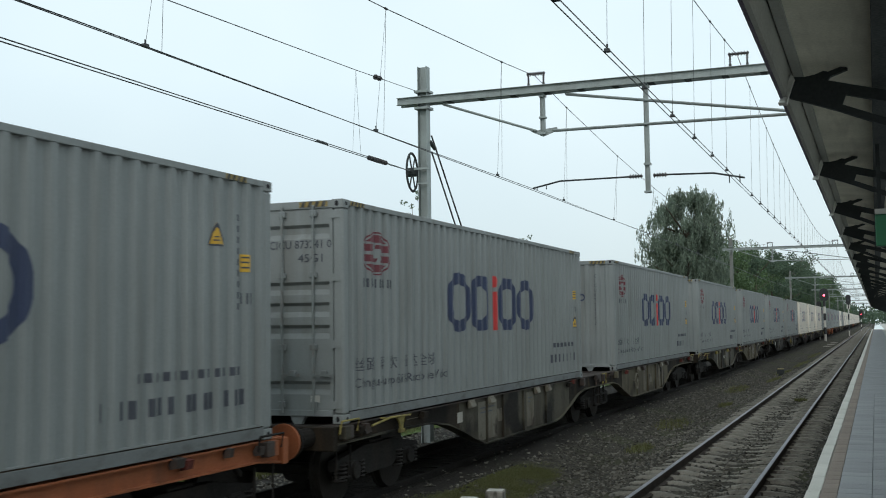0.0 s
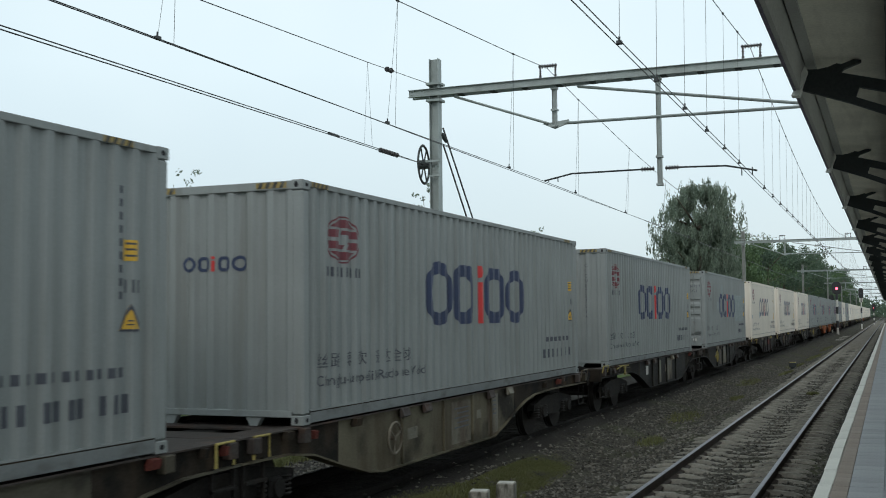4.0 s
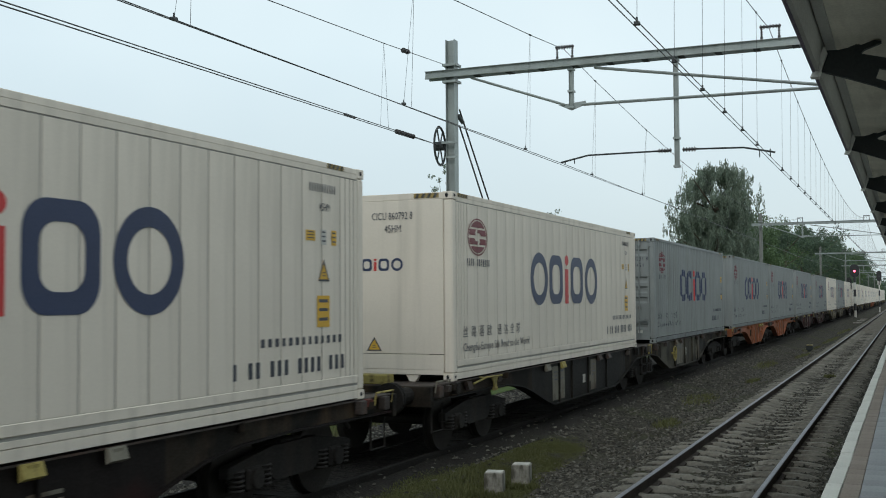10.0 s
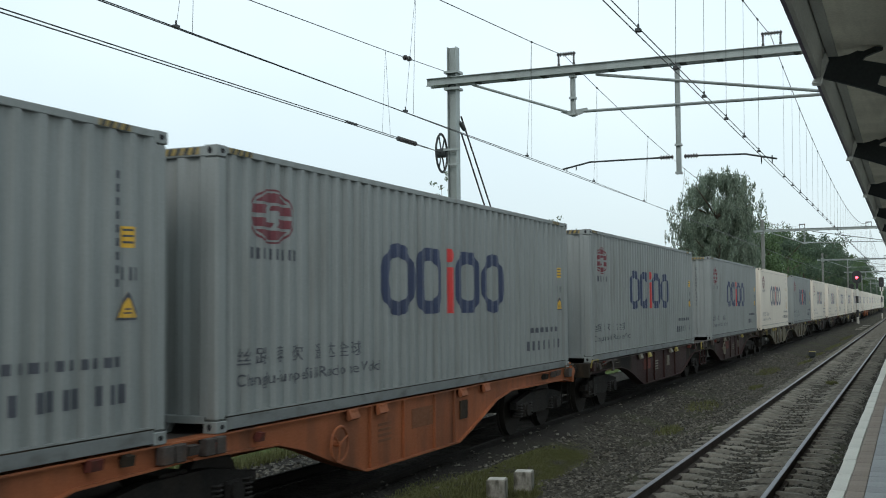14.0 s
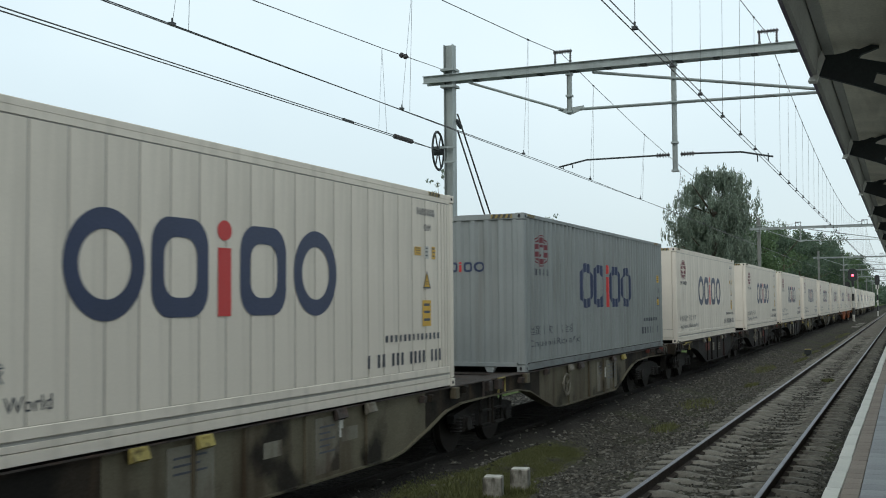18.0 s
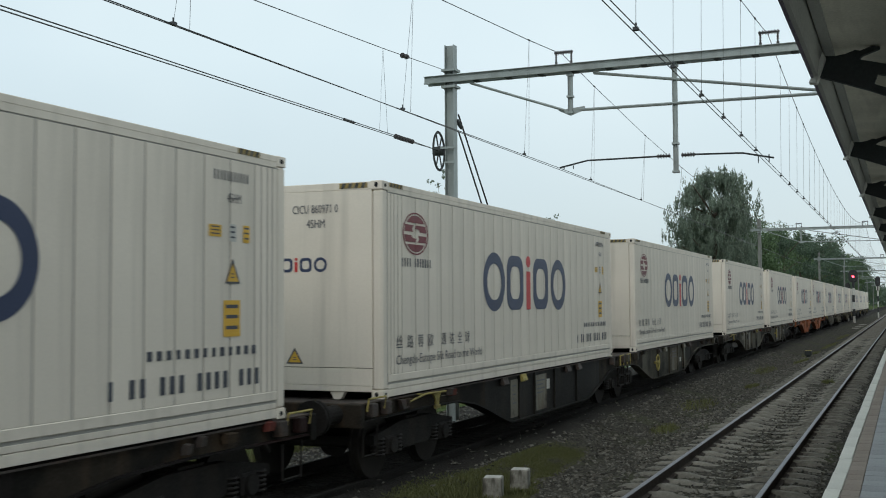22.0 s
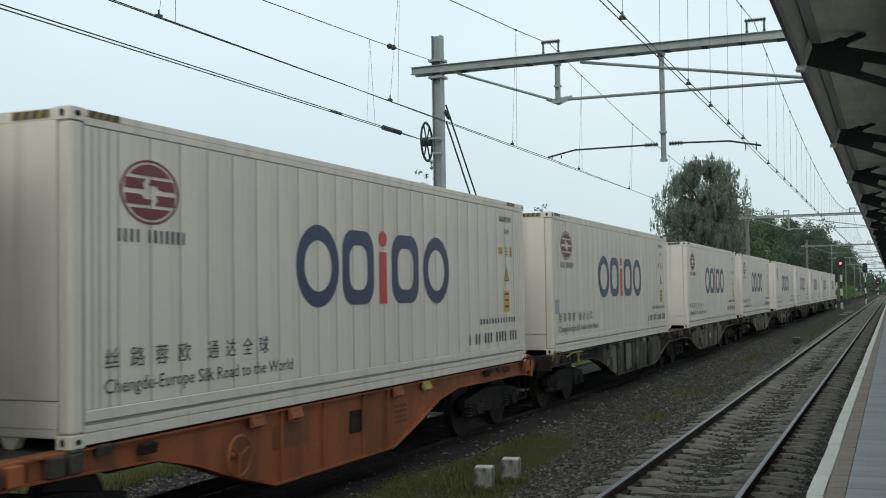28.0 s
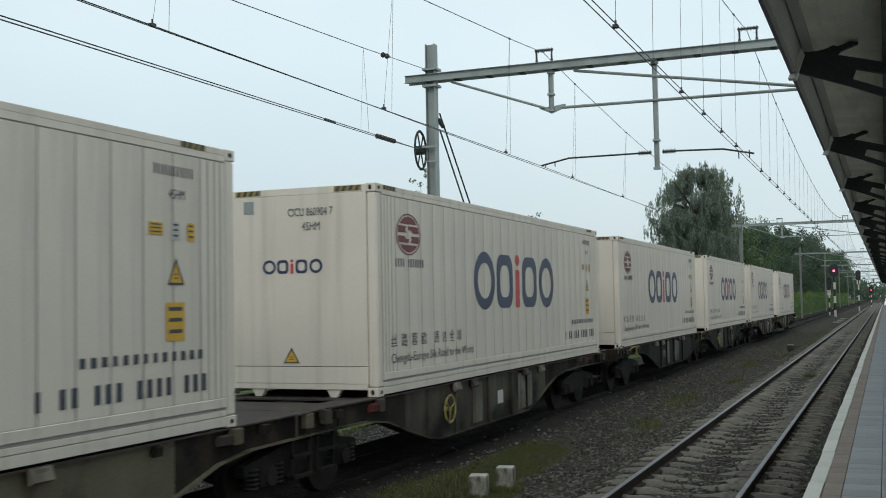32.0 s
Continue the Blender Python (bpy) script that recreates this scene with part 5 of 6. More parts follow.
def wagon_unit(w, y0, way, inner, outer, tone, rng):
    """One half of a wagon. s runs from the box's end at the buffers towards the joint."""
    def Y(s):
        return y0 + s if way > 0 else y0 + BOX_L - s

    def span(a, b):
        return tuple(sorted((Y(a), Y(b))))
    paint = FRAMES[tone]
    end_in = BOX_L + inner
    short = inner < 0.6
    k = 0.35 if tone in ("grey", "beige") else 0.0
    up = [(5.15 + k, 0.31), (4.55 + k, 0.46), (3.95 + k, 0.64), (3.35 + k, 0.79), (2.75 + k, 0.87), (1.8, 0.90), (-outer, 0.88)]
    down = [(9.4, 0.31), (9.9, 0.36), (11.0, 0.57), (12.0, 0.74), (end_in, 0.80)] if short else [(9.95, 0.31), (10.4, 0.36), (11.2, 0.56), (11.9, 0.76), (12.5, 0.83), (end_in, 0.84)]
    if tone == "orange":
        up = [(5.8, 0.30), (5.0, 0.53), (4.16, 0.80), (3.41, 0.91), (2.0, 0.90), (0.3, 0.89), (-outer, 0.84)]
        down = [(8.9, 0.30), (9.73, 0.52), (10.4, 0.74), (11.0, 0.88), (end_in, 0.92)]
    for x in (1.10, -1.16):
        bm = bmesh.new()
        sa, sb = up[2], down[2]
        prism(bm, [(Y(sa[0]), 1.085), (Y(sb[0]), 1.085)] + [(Y(s), z) for s, z in reversed(down[:3])] + [(Y(s), z) for s, z in up[:3]], "x", x, x + 0.06)
        beam = part("side_beam", bm, paint, w)
        for pts, far_s in ((up[2:], -outer), (down[2:], end_in)):
            bm = bmesh.new()
            prism(bm, [(Y(far_s), 1.085), (Y(pts[0][0]), 1.085)] + [(Y(s), z) for s, z in pts], "x", x, x + 0.06)
            part("beam_end", bm, paint if tone == "orange" else M_GRIME_SHADE, beam, "" if tone == "orange" else "beam end grimy with brake dust")
        if x > 0:
            near = beam
    # flanges along the lower and upper edge
    bm = bmesh.new()
    path = [(Y(s), z) for s, z in [(end_in, down[-1][1])] + list(reversed(down)) + up]
    for p, q in zip(path, path[1:]):
        if abs(p[0] - q[0]) > 1e-6:
            prism(bm, [(p[0], p[1]), (q[0], q[1]), (q[0], q[1] - 0.022), (p[0], p[1] - 0.022)], "x", 1.0, 1.215)
    part("lower_flange", bm, paint, near)
    block("upper_flange", paint if tone == "orange" else M_DECK, near, 1.0, 1.21, *span(-outer, end_in), 1.087, 1.105)
    # upright stiffeners and fields between them
    for s in (5.95, 6.7, 7.75, 8.75) if tone == "orange" else (5.6, 6.5, 7.75, 9.3):
        block("stiffener", paint, near, 1.162, 1.20, *span(s - 0.02, s + 0.02), 0.285, 1.08)
    # cross members, deck plates with openings at the joint, end beam
    for s in (0.2, 2.5, 4.9, 7.3, 9.7, 11.9):
        block("cross_member", M_BOGIE, w, -1.09, 1.09, *span(s - 0.09, s + 0.09), 0.86, 1.06)
    block("centre_sill", M_BOGIE, w, -0.22, 0.22, *span(-outer, end_in), 0.72, 1.05)
    for a, b, xa, xb in ((BOX_L - 0.5, BOX_L + 0.2, -1.09, 1.09), (BOX_L + 0.2, BOX_L + 0.7, 0.7, 1.09), (BOX_L + 0.2, BOX_L + 0.7, -1.09, -0.75), (BOX_L + 0.7, end_in, -1.09, 1.09), (-outer, 0.35, -1.09, 1.09)):
        if b - a > 0.05:
            block("deck_plate", M_DECK, w, xa, xb, *span(a, b), 1.065, 1.088)
    block("end_beam", paint if tone == "orange" else M_GRIME_SHADE, w, -1.22, 1.24, *span(-outer - 0.12, -outer), 0.80, 1.10, bevel=0.01)
    # marks, plates, handwheel and box clips of this half
    x = 1.162
    spots = [5.2, 6.55, 8.0]
    rng.shuffle(spots)
    if tone in ("grey", "beige", "black"):
        for s, wd in ((spots[0], rng.uniform(0.6, 1.1)), (spots[1], rng.uniform(0.35, 0.6))):
            block("lettered_panel", M_PALE, near, x, x + 0.005, *span(s, s + wd), 0.36, 1.02, label="pale lettered data panel")
            bm = bmesh.new()
            for k in range(rng.randint(2, 5)):
                zz = 0.9 - k * 0.075
                a, b = span(s + 0.1, s + wd - 0.12 - 0.12 * (k % 2))
                box(bm, x + 0.005, x + 0.008, a, b, zz, zz + 0.022)
            tagged(part("data_marking", bm, M_PRINT, near), kind="stuff")
    else:
        block("lettered_panel", M_GRIME_SHADE if tone == "orange" else M_PALE, near, x, x + 0.02, *span(spots[0] + 0.2, spots[0] + 0.5), 0.62, 0.9)
        block("lettered_panel", M_PATCHORANGE if tone == "orange" else M_RUSTRED, near, x, x + 0.005, *span(spots[1] + 0.1, spots[1] + 0.9), 0.66, 0.93)
        bm = bmesh.new()
        for k in range(4):
            a, b = span(spots[2] + 0.1, spots[2] + 0.5)
            box(bm, x, x + 0.004, a, b, 0.8 - k * 0.07, 0.835 - k * 0.07)
        tagged(part("data_marking", bm, M_PALE if tone != "orange" else M_PATCHORANGE, near), kind="stuff")
    if tone in ("black", "grey", "beige"):
        for k in range(rng.randint(2, 3)):
            s, wd, z = rng.uniform(4.2, 9.2), rng.uniform(0.18, 0.45), rng.uniform(0.5, 0.78)
            block("painted_patch", rng.choice((M_PALE, M_WHITEPLATE, M_PALE)), near, x, x + 0.003 + k * 0.001, *span(s, s + wd), z, z + rng.uniform(0.12, 0.25), label="small pale painted patch")
    if way < 0 or tone == "orange":
        s = 9.72 if way < 0 else 9.0
        bm = bmesh.new()
        torus(bm, (1.26, Y(s), 0.72), (1, 0, 0), 0.21, 0.018, 22, 6)
        for k in range(3):
            a = 2 * math.pi * k / 3 + 0.4
            tube(bm, (1.26, Y(s), 0.72), (1.26, Y(s) + 0.2 * math.cos(a), 0.72 + 0.2 * math.sin(a)), 0.014, seg=6)
        tube(bm, (1.16, Y(s), 0.72), (1.27, Y(s), 0.72), 0.035, seg=8)
        part("handwheel", bm, M_YELPAINT if tone in ("black", "grey") else paint if tone == "orange" else M_PALE, w, "brake handwheel")
    for s in (4.6, 5.6, 8.4, 9.2):
        tone_clip = M_YELPAINT if rng.random() < 0.16 else paint if tone == "orange" else M_PALE if rng.random() < 0.5 else M_DECK
        bm = bmesh.new()
        a, b = span(s, s + 0.24)
        prism(bm, [(1.205, 1.10), (1.235, 1.10), (1.275, 0.99), (1.215, 0.96)], "y", a, b)
        box(bm, 1.165, 1.25, a + 0.06, b - 0.06, 0.98, 1.09)
        part("box_clip", bm, tone_clip, w)
    for s in (-outer + 0.15, 0.02, BOX_L - 0.1, end_in - 0.3):
        bm = bmesh.new()
        a, b = span(s, s + 0.16)
        box(bm, 1.17, 1.275, a, b, 0.92, 1.09, bevel=0.01)
        part("corner_stop", bm, rng.choice((M_DECK, M_DECK, paint, paint)), w)
    # small fittings along the top edge near the bogies
    for s0, s1, n in ((-outer + 0.3, 2.6, 4), (10.6, end_in, 3)):
        for k in range(n):
            s = rng.uniform(s0, s1)
            bm = bmesh.new()
            a, b = span(s, s + rng.uniform(0.06, 0.2))
            z = rng.uniform(0.98, 1.06)
            prism(bm, [(1.163, z), (1.20, z + 0.06), (1.27, z + 0.05), (1.255, z - 0.04), (1.18, z - 0.05)], "y", a, b)
            part("edge_fitting", bm, rng.choice((M_DECK, M_DECK, M_GRIME_SHADE, M_GRIME_SHADE, M_RUSTRED)), w)
    # buffers, coupling hook and steps
    for sx in (-0.875, 0.875):
        bm = bmesh.new()
        a, d = Y(-outer - 0.12), -1 if way > 0 else 1
        tube(bm, (sx, a, 0.97), (sx, a + d * 0.30, 0.97), 0.12, seg=14)
        tube(bm, (sx, a + d * 0.30, 0.97), (sx, a + d * 0.50, 0.97), 0.085, seg=14)
        tube(bm, (sx, a + d * 0.50, 0.97), (sx, a + d * 0.54, 0.97), 0.225, seg=20)
        part("buffer", bm, paint if tone == "orange" else M_BOGIE, w)
    bm = bmesh.new()
    chain(bm, [(1.16, Y(-outer + 0.1), 0.82), (1.16, Y(-outer + 0.1), 0.42), (1.16, Y(-outer + 0.5), 0.42), (1.16, Y(-outer + 0.5), 0.82)], 0.016, 6)
    part("step", bm, M_BOGIE, w)
    bm = bmesh.new()
    chain(bm, [(1.24, Y(-outer + 0.05), 1.0), (1.27, Y(-outer + 0.05), 1.16), (1.27, Y(-outer + 0.55), 1.16), (1.24, Y(-outer + 0.55), 1.0)], 0.014, 6)
    part("grab_rail", bm, rng.choice((M_YELPAINT, M_PALE, M_BOGIE)), w)
    if not short:
        e = end_in - 0.5
        bm = bmesh.new()
        box(bm, 1.14, 1.22, *span(e, e + 0.42), 0.36, 0.40)
        box(bm, 1.14, 1.22, *span(e, e + 0.42), 0.60, 0.63)
        for k in (e, e + 0.4):
            box(bm, 1.15, 1.19, *span(k, k + 0.04), 0.36, 0.85)
        part("step", bm, paint if tone in ("red", "brown") else M_BOGIE, w)
        bm = bmesh.new()
        chain(bm, [(1.24, Y(e), 0.86), (1.24, Y(e), 1.1), (1.24, Y(e + 0.32), 1.1), (1.24, Y(e + 0.32), 0.86)], 0.018, 6)
        part("grab_rail", bm, rng.choice((M_YELPAINT, M_BOGIE, M_DECK)) if tone != "orange" else paint, w)
    if way > 0:
        # brake changeover lever: a long thin rod, its bracket and a hanging pad
        rod = M_YELPAINT if tone in ("brown", "black", "grey", "beige") else M_DECK
        bm = bmesh.new()
        chain(bm, [(1.255, Y(0.76), 1.025), (1.275, Y(1.3), 1.09), (1.285, Y(1.98), 1.078)], 0.016, 6)
        chain(bm, [(1.275, Y(1.22), 1.085), (1.25, Y(1.05), 1.105)], 0.013, 6)
        lever = part("brake_lever", bm, rod, w, "long brake changeover lever")
        bm = bmesh.new()
        prism(bm, [(Y(1.58), 1.072), (Y(1.86), 1.064), (Y(1.80), 0.98), (Y(1.78), 0.90), (Y(1.70), 0.90), (Y(1.68), 0.98)], "x", 1.235, 1.262)
        box(bm, 1.225, 1.275, *span(1.67, 1.82), 0.845, 0.90, bevel=0.008)
        part("lever_bracket", bm, rod, lever)
        bm = bmesh.new()
        prism(bm, [(Y(0.5), 1.07), (Y(0.68), 1.065), (Y(0.78), 0.95), (Y(0.6), 0.93)], "x", 1.19, 1.25)
        part("lever_plate", bm, M_DECK, lever)
        # handrail of bent pipe across the end, beside the coupling
        bm = bmesh.new()
        e = -outer - 0.12
        chain(bm, [(-0.72, Y(e), 1.0), (-0.72, Y(e - 0.24), 1.02), (-0.68, Y(e - 0.3), 1.17), (0.02, Y(e - 0.3), 1.19), (0.12, Y(e - 0.3), 1.16), (-0.02, Y(e - 0.28), 1.0), (-0.02, Y(e), 0.98)], 0.02, 7)
        part("end_handrail", bm, M_YELPAINT if tone in ("orange", "black", "beige") else M_PALE, w, "bent pipe handrail")
        bm = bmesh.new()
        chain(bm, [(0.0, Y(e), 0.98), (0.0, Y(e - 0.3), 0.96), (0.0, Y(e - 0.42), 0.84), (0.0, Y(e - 0.36), 0.66), (0.05, Y(e - 0.25), 0.5)], 0.045, 8)
        part("coupling_hook", bm, M_BOGIE, w)
        bm = bmesh.new()
        chain(bm, [(-0.35, Y(e), 0.86), (-0.35, Y(e - 0.2), 0.78), (-0.3, Y(e - 0.34), 0.5), (-0.18, Y(e - 0.5), 0.42)], 0.03, 7)
        part("brake_hose", bm, M_RUBBER, w)
        # a thin painted line on the beam beside the lever
        block("paint_line", M_PALE, near, 1.161, 1.164, *span(2.1, 2.75), 0.985, 0.995)
    put_bogie(w, Y(1.42))


TONES = {0: "orange", 1: "grey", 3: "grey", 5: "black", 7: "brown", 9: "black", 11: "orange", 13: "red", 15: "beige", 17: "brown", 19: "black", 21: "grey", 23: "orange", 25: "grey", 27: "beige", 29: "black", 31: "grey"}
SECOND = {2: "beige", 4: "beige", 8: "brown", 10: "grey", 20: "grey", 22: "grey", 26: "beige", 28: "grey"}
TONE_WORDS = {"orange": "orange-red", "grey": "grimy grey", "black": "black", "brown": "dark brown", "red": "dark red-brown", "beige": "grimy beige"}
wagons = []
rng_w = random.Random(11)
for first in [0] + list(range(1, 33, 2)):
    tone = TONES[first]
    w = tagged(new("container_wagon"), TONE_WORDS[tone] + " fish-bellied container wagon on dark bogies", "container wagon", "wagons of the train")
    origin = BOXES[first]
    units = [0] if first == 0 else [first, first + 1]
    for i in units:
        second = first == 0 or i != first
        gap_in = 0.8 if first == 0 else BOXES[first + 1] - BOXES[first] - BOX_L
        nb = (BOXES[i + 1] - BOXES[i] - BOX_L if i < 32 else 2.4) if second else BOXES[i] - BOXES[i - 1] - BOX_L
        outer = max(0.12, nb / 2 - 0.68)
        wagon_unit(w, BOXES[i] - origin, -1 if second else 1, gap_in / 2 - 0.012, outer, SECOND.get(i, tone), rng_w)
    if first:
        put_bogie(w, (BOXES[first + 1] - origin + BOX_L) / 2)
    if first == 9:
        block("deck_locker", M_YELPAINT, w, -0.3, 0.4, -0.62, -0.36, 1.092, 1.235, bevel=0.012, label="dull yellow locker on the deck")
    w.matrix_basis = pose(TRACK_FAR, origin, 0)
    wagons.append((w, origin))

# ---- trees ----
def leaf_cloud(blobs, per, size, seed, droop=0.0):
    """Small leaf sprays in uneven clumps."""
    rng = np.random.default_rng(seed)
    n = len(blobs) * per
    spots = np.repeat(np.array(blobs, float), per, axis=0)
    d = rng.standard_normal((n, 3))
    d /= np.linalg.norm(d, axis=1)[:, None]
    p = d * (rng.random(n) ** 0.45)[:, None] * spots[:, 3:] + spots[:, :3]
    a, b = rng.standard_normal((n, 3)), rng.standard_normal((n, 3))
    a /= np.linalg.norm(a, axis=1)[:, None]
    b -= a * (a * b).sum(axis=1)[:, None]
    b /= np.linalg.norm(b, axis=1)[:, None]
    a[:, 2] -= droop
    s = (size * rng.uniform(0.5, 1.4, n))[:, None]
    verts = np.stack([p - a * s, p + b * s * 0.5, p + a * s, p - b * s * 0.5], axis=1).reshape(-1, 3)
    return verts.tolist(), np.arange(n * 4).reshape(-1, 4).tolist()


def trunk_mesh(h, r, limbs, seed, reach=1.0):
    rng = random.Random(seed)
    bm = bmesh.new()
    pts = [Vector((0, 0, -0.3))]
    for i in range(1, 7):
        pts.append(Vector((rng.uniform(-0.15, 0.15) * i * 0.5, rng.uniform(-0.15, 0.15) * i * 0.5, h * 0.85 * i / 6)))
    for i in range(6):
        tube(bm, pts[i], pts[i + 1], r * (1 - i / 7), r * (1 - (i + 1) / 7), 8)
    for k in range(limbs):
        i = rng.randint(2, 5)
        a = rng.uniform(0, 6.28)
        q = pts[i] + Vector((math.cos(a), math.sin(a), rng.uniform(0.3, 0.9))) * h * rng.uniform(0.15, 0.25) * reach
        tube(bm, pts[i], q, r * 0.35, r * 0.1, 6)
    return bm


M_BARK = mat("grey_brown_bark", (0.11, 0.09, 0.07), 0.9, var=0.3, big=3, bump=0.5)
# the birch leaf colour is raised to stand in for haze
LEAF = [foliage("birch_leaves", (0.14, 0.18, 0.14), (0.26, 0.305, 0.235), 0.5), foliage("dark_leaves", (0.06, 0.095, 0.065), (0.1, 0.14, 0.09)), foliage("green_leaves", (0.065, 0.105, 0.05), (0.11, 0.165, 0.075))]


def tree(name, label, x, y, h, w, blobs, per, size, leaf, seed, droop=0.0, group="", girth=None):
    t = tagged(new(name), label, "tree", group)
    part("trunk", trunk_mesh(h, girth or h * 0.02 + 0.06, 14, seed, 0.6 if girth else 1.0), M_BARK, t)
    v, f = leaf_cloud(blobs, per, size, seed, droop)
    raw("crown", v, f, leaf, t)
    t.matrix_basis = pose(x, y, -0.35)
    return t


def crown_blobs(h, w, n, seed, low=0.25):
    rng = random.Random(seed)
    out = []
    for i in range(n):
        z = h * rng.uniform(low, 0.93)
        f = (z / h - low) / (1 - low)
        reach = w * 0.5 * (1 - 0.75 * abs(f - 0.35) ** 1.3)
        a, r = rng.uniform(0, 6.28), reach * math.sqrt(rng.random())
        s = w * rng.uniform(0.09, 0.17)
        out.append((r * math.cos(a), r * math.sin(a), z, s, s, s * rng.uniform(0.7, 1.2)))
    return out


def ahead(az, d):
    """A place in plan, by its bearing left of the line's direction and its distance."""
    return -d * math.sin(radians(az)), d * math.cos(radians(az))


rng_b = random.Random(21)
birch = []
# arching limbs with hanging strands, looser at the edge, and a denser filling inside
for k in range(200):
    top = 4.0 + 10.7 * rng_b.random() ** 0.75
    wide = 5.15 - 0.1 * (top - 4) if top < 12.6 else 4.3 - (top - 12.6) * 0.75
    out = rng_b.uniform(0.55, 1.06) * wide
    a = rng_b.uniform(0, 6.28)
    for j in range(9):
        f = 0.25 + 0.75 * (j + rng_b.random()) / 9
        aa = a + rng_b.uniform(-0.22, 0.22)
        tall = rng_b.uniform(0.3, 0.85) * (0.6 + 0.5 * f)
        z = top - 1.1 * (1 - f) ** 1.3 - 2.6 * max(0.0, f - 0.78) - tall * 0.6 + rng_b.uniform(-0.2, 0.25)
        s = rng_b.uniform(0.1, 0.26)
        birch.append((out * f * math.cos(aa), out * f * math.sin(aa), z + 0.15, s, s, tall))
for i in range(230):
    f = rng_b.random()
    a, r = rng_b.uniform(0, 6.28), 4.0 * rng_b.random() ** 0.5 * (1 if f < 0.75 else 1 - (f - 0.75) * 1.3)
    s = rng_b.uniform(0.22, 0.45)
    birch.append((r * math.cos(a), r * math.sin(a), 1.6 + 12.0 * f, s, s, s * 1.8))
tree("birch_tree", "tall drooping birch in full green leaf beside the line", -15.7, 100, 14.8, 9.4, birch, 50, 0.075, LEAF[0], 21, 1.3)
rng_t = random.Random(4)
for i in range(30):
    y = 112 + i * 11 + i * i * 0.12 + rng_t.uniform(-4, 4)
    x = -14.5 - rng_t.uniform(0, 5.5) - (0 if i > 2 else 2)
    h = min(18.5, 12.6 + 0.03 * (y - 110)) * rng_t.uniform(0.82, 1.08)
    near = i < 10
    tree("tree", "green leafy tree in the row behind the line", x, y, h, h * 0.7, crown_blobs(h, h * 0.72, 46 if near else 34, 50 + i, 0.06 if y < 118 else 0.25), 260 if near else 130, 0.15 if near else 0.26, LEAF[1 + i % 2], 50 + i, 0.3, "trees behind the line")
# a clipped hedge, dense to the ground, with a slightly uneven top
M_HEDGE = foliage("hedge_leaves", (0.09, 0.155, 0.04), (0.17, 0.26, 0.075), 0.3)
hedge = tagged(new("hedge"), "tall clipped bright green hedge along the line", "hedge")
v, f = leaf_cloud([(-12.6 + rng_t.uniform(-0.25, 0.25), 122 + k * 1.1, 0.1 + 0.75 * (k % 4) + rng_t.uniform(-0.1, 0.15), 0.75, 1.5, 0.8) for k in range(256)], 150, 0.13, 9)
tagged(raw("foliage", v, f, M_HEDGE, hedge), kind="stuff")
block("hedge_core", LEAF[1], hedge, -13.0, -12.3, 121, 404, -0.35, 2.3, label="dense dark inside")
v, f = leaf_cloud([(rng_t.uniform(-46, 45), rng_t.uniform(640, 820), rng_t.uniform(2, 10), 7, 7, 4.5) for k in range(130)], 60, 1.1, 19)
tagged(raw("far_woods", v, f, LEAF[1]), "dim green woods where the line ends from sight", "woods", kind="stuff")
for az, d, top, wide, n, seed in ((35.35, 46, 9.5, 1.5, 10, 7), (23.1, 60, 10.9, 1.5, 26, 8), (17.2, 80, 9.8, 1.6, 22, 9), (16.0, 92, 9.6, 2.6, 50, 10)):
    x, y = ahead(az, d)
    tree("thin_tree", "thin tree with sparse leafy twigs above the train", x, y, top + 0.2, wide, crown_blobs(top, wide, 24, seed, 0.6), n, 0.08, LEAF[0], seed, 0, "thin trees", 0.06)
for az, d, top, wide, seed in ((39.75, 163, 7.8, 6, 13), (45.4, 45, 8.4, 4.0, 14), (38.6, 196, 13.6, 8, 15)):
    x, y = ahead(az, d)
    tree("tree", "green leafy tree beside the houses", x, y, top, wide, crown_blobs(top, wide, 30, seed, 0.25), 90, 0.2, LEAF[2], seed, 0.2, "trees behind the line", 0.14)

# ---- what shows through the gaps of the train ----
M_BRICK = mat("brown_brick", (0.14, 0.108, 0.09), 0.85, var=0.15, big=2, fine=8, bump=0.3)
M_TILES = mat("red_brown_roof_tiles", (0.185, 0.085, 0.062), 0.8, var=0.15, big=2, fine=6, bump=0.4)
M_GREYTILES = mat("weathered_grey_brown_roof_tiles", (0.11, 0.095, 0.08), 0.85, var=0.2, big=2, fine=6, bump=0.4)
M_GLASS = mat("dark_window_glass", (0.08, 0.09, 0.10), 0.15, var=0.1, bump=0.0)
M_SIGNBLUE = mat("deep_blue_panel", (0.035, 0.035, 0.22), 0.4, var=0.08)
M_CABINET = mat("dark_grey_green_cabinet_paint", (0.075, 0.09, 0.09), 0.5, var=0.1, dirt=(0.04, 0.045, 0.045), amount=0.4)


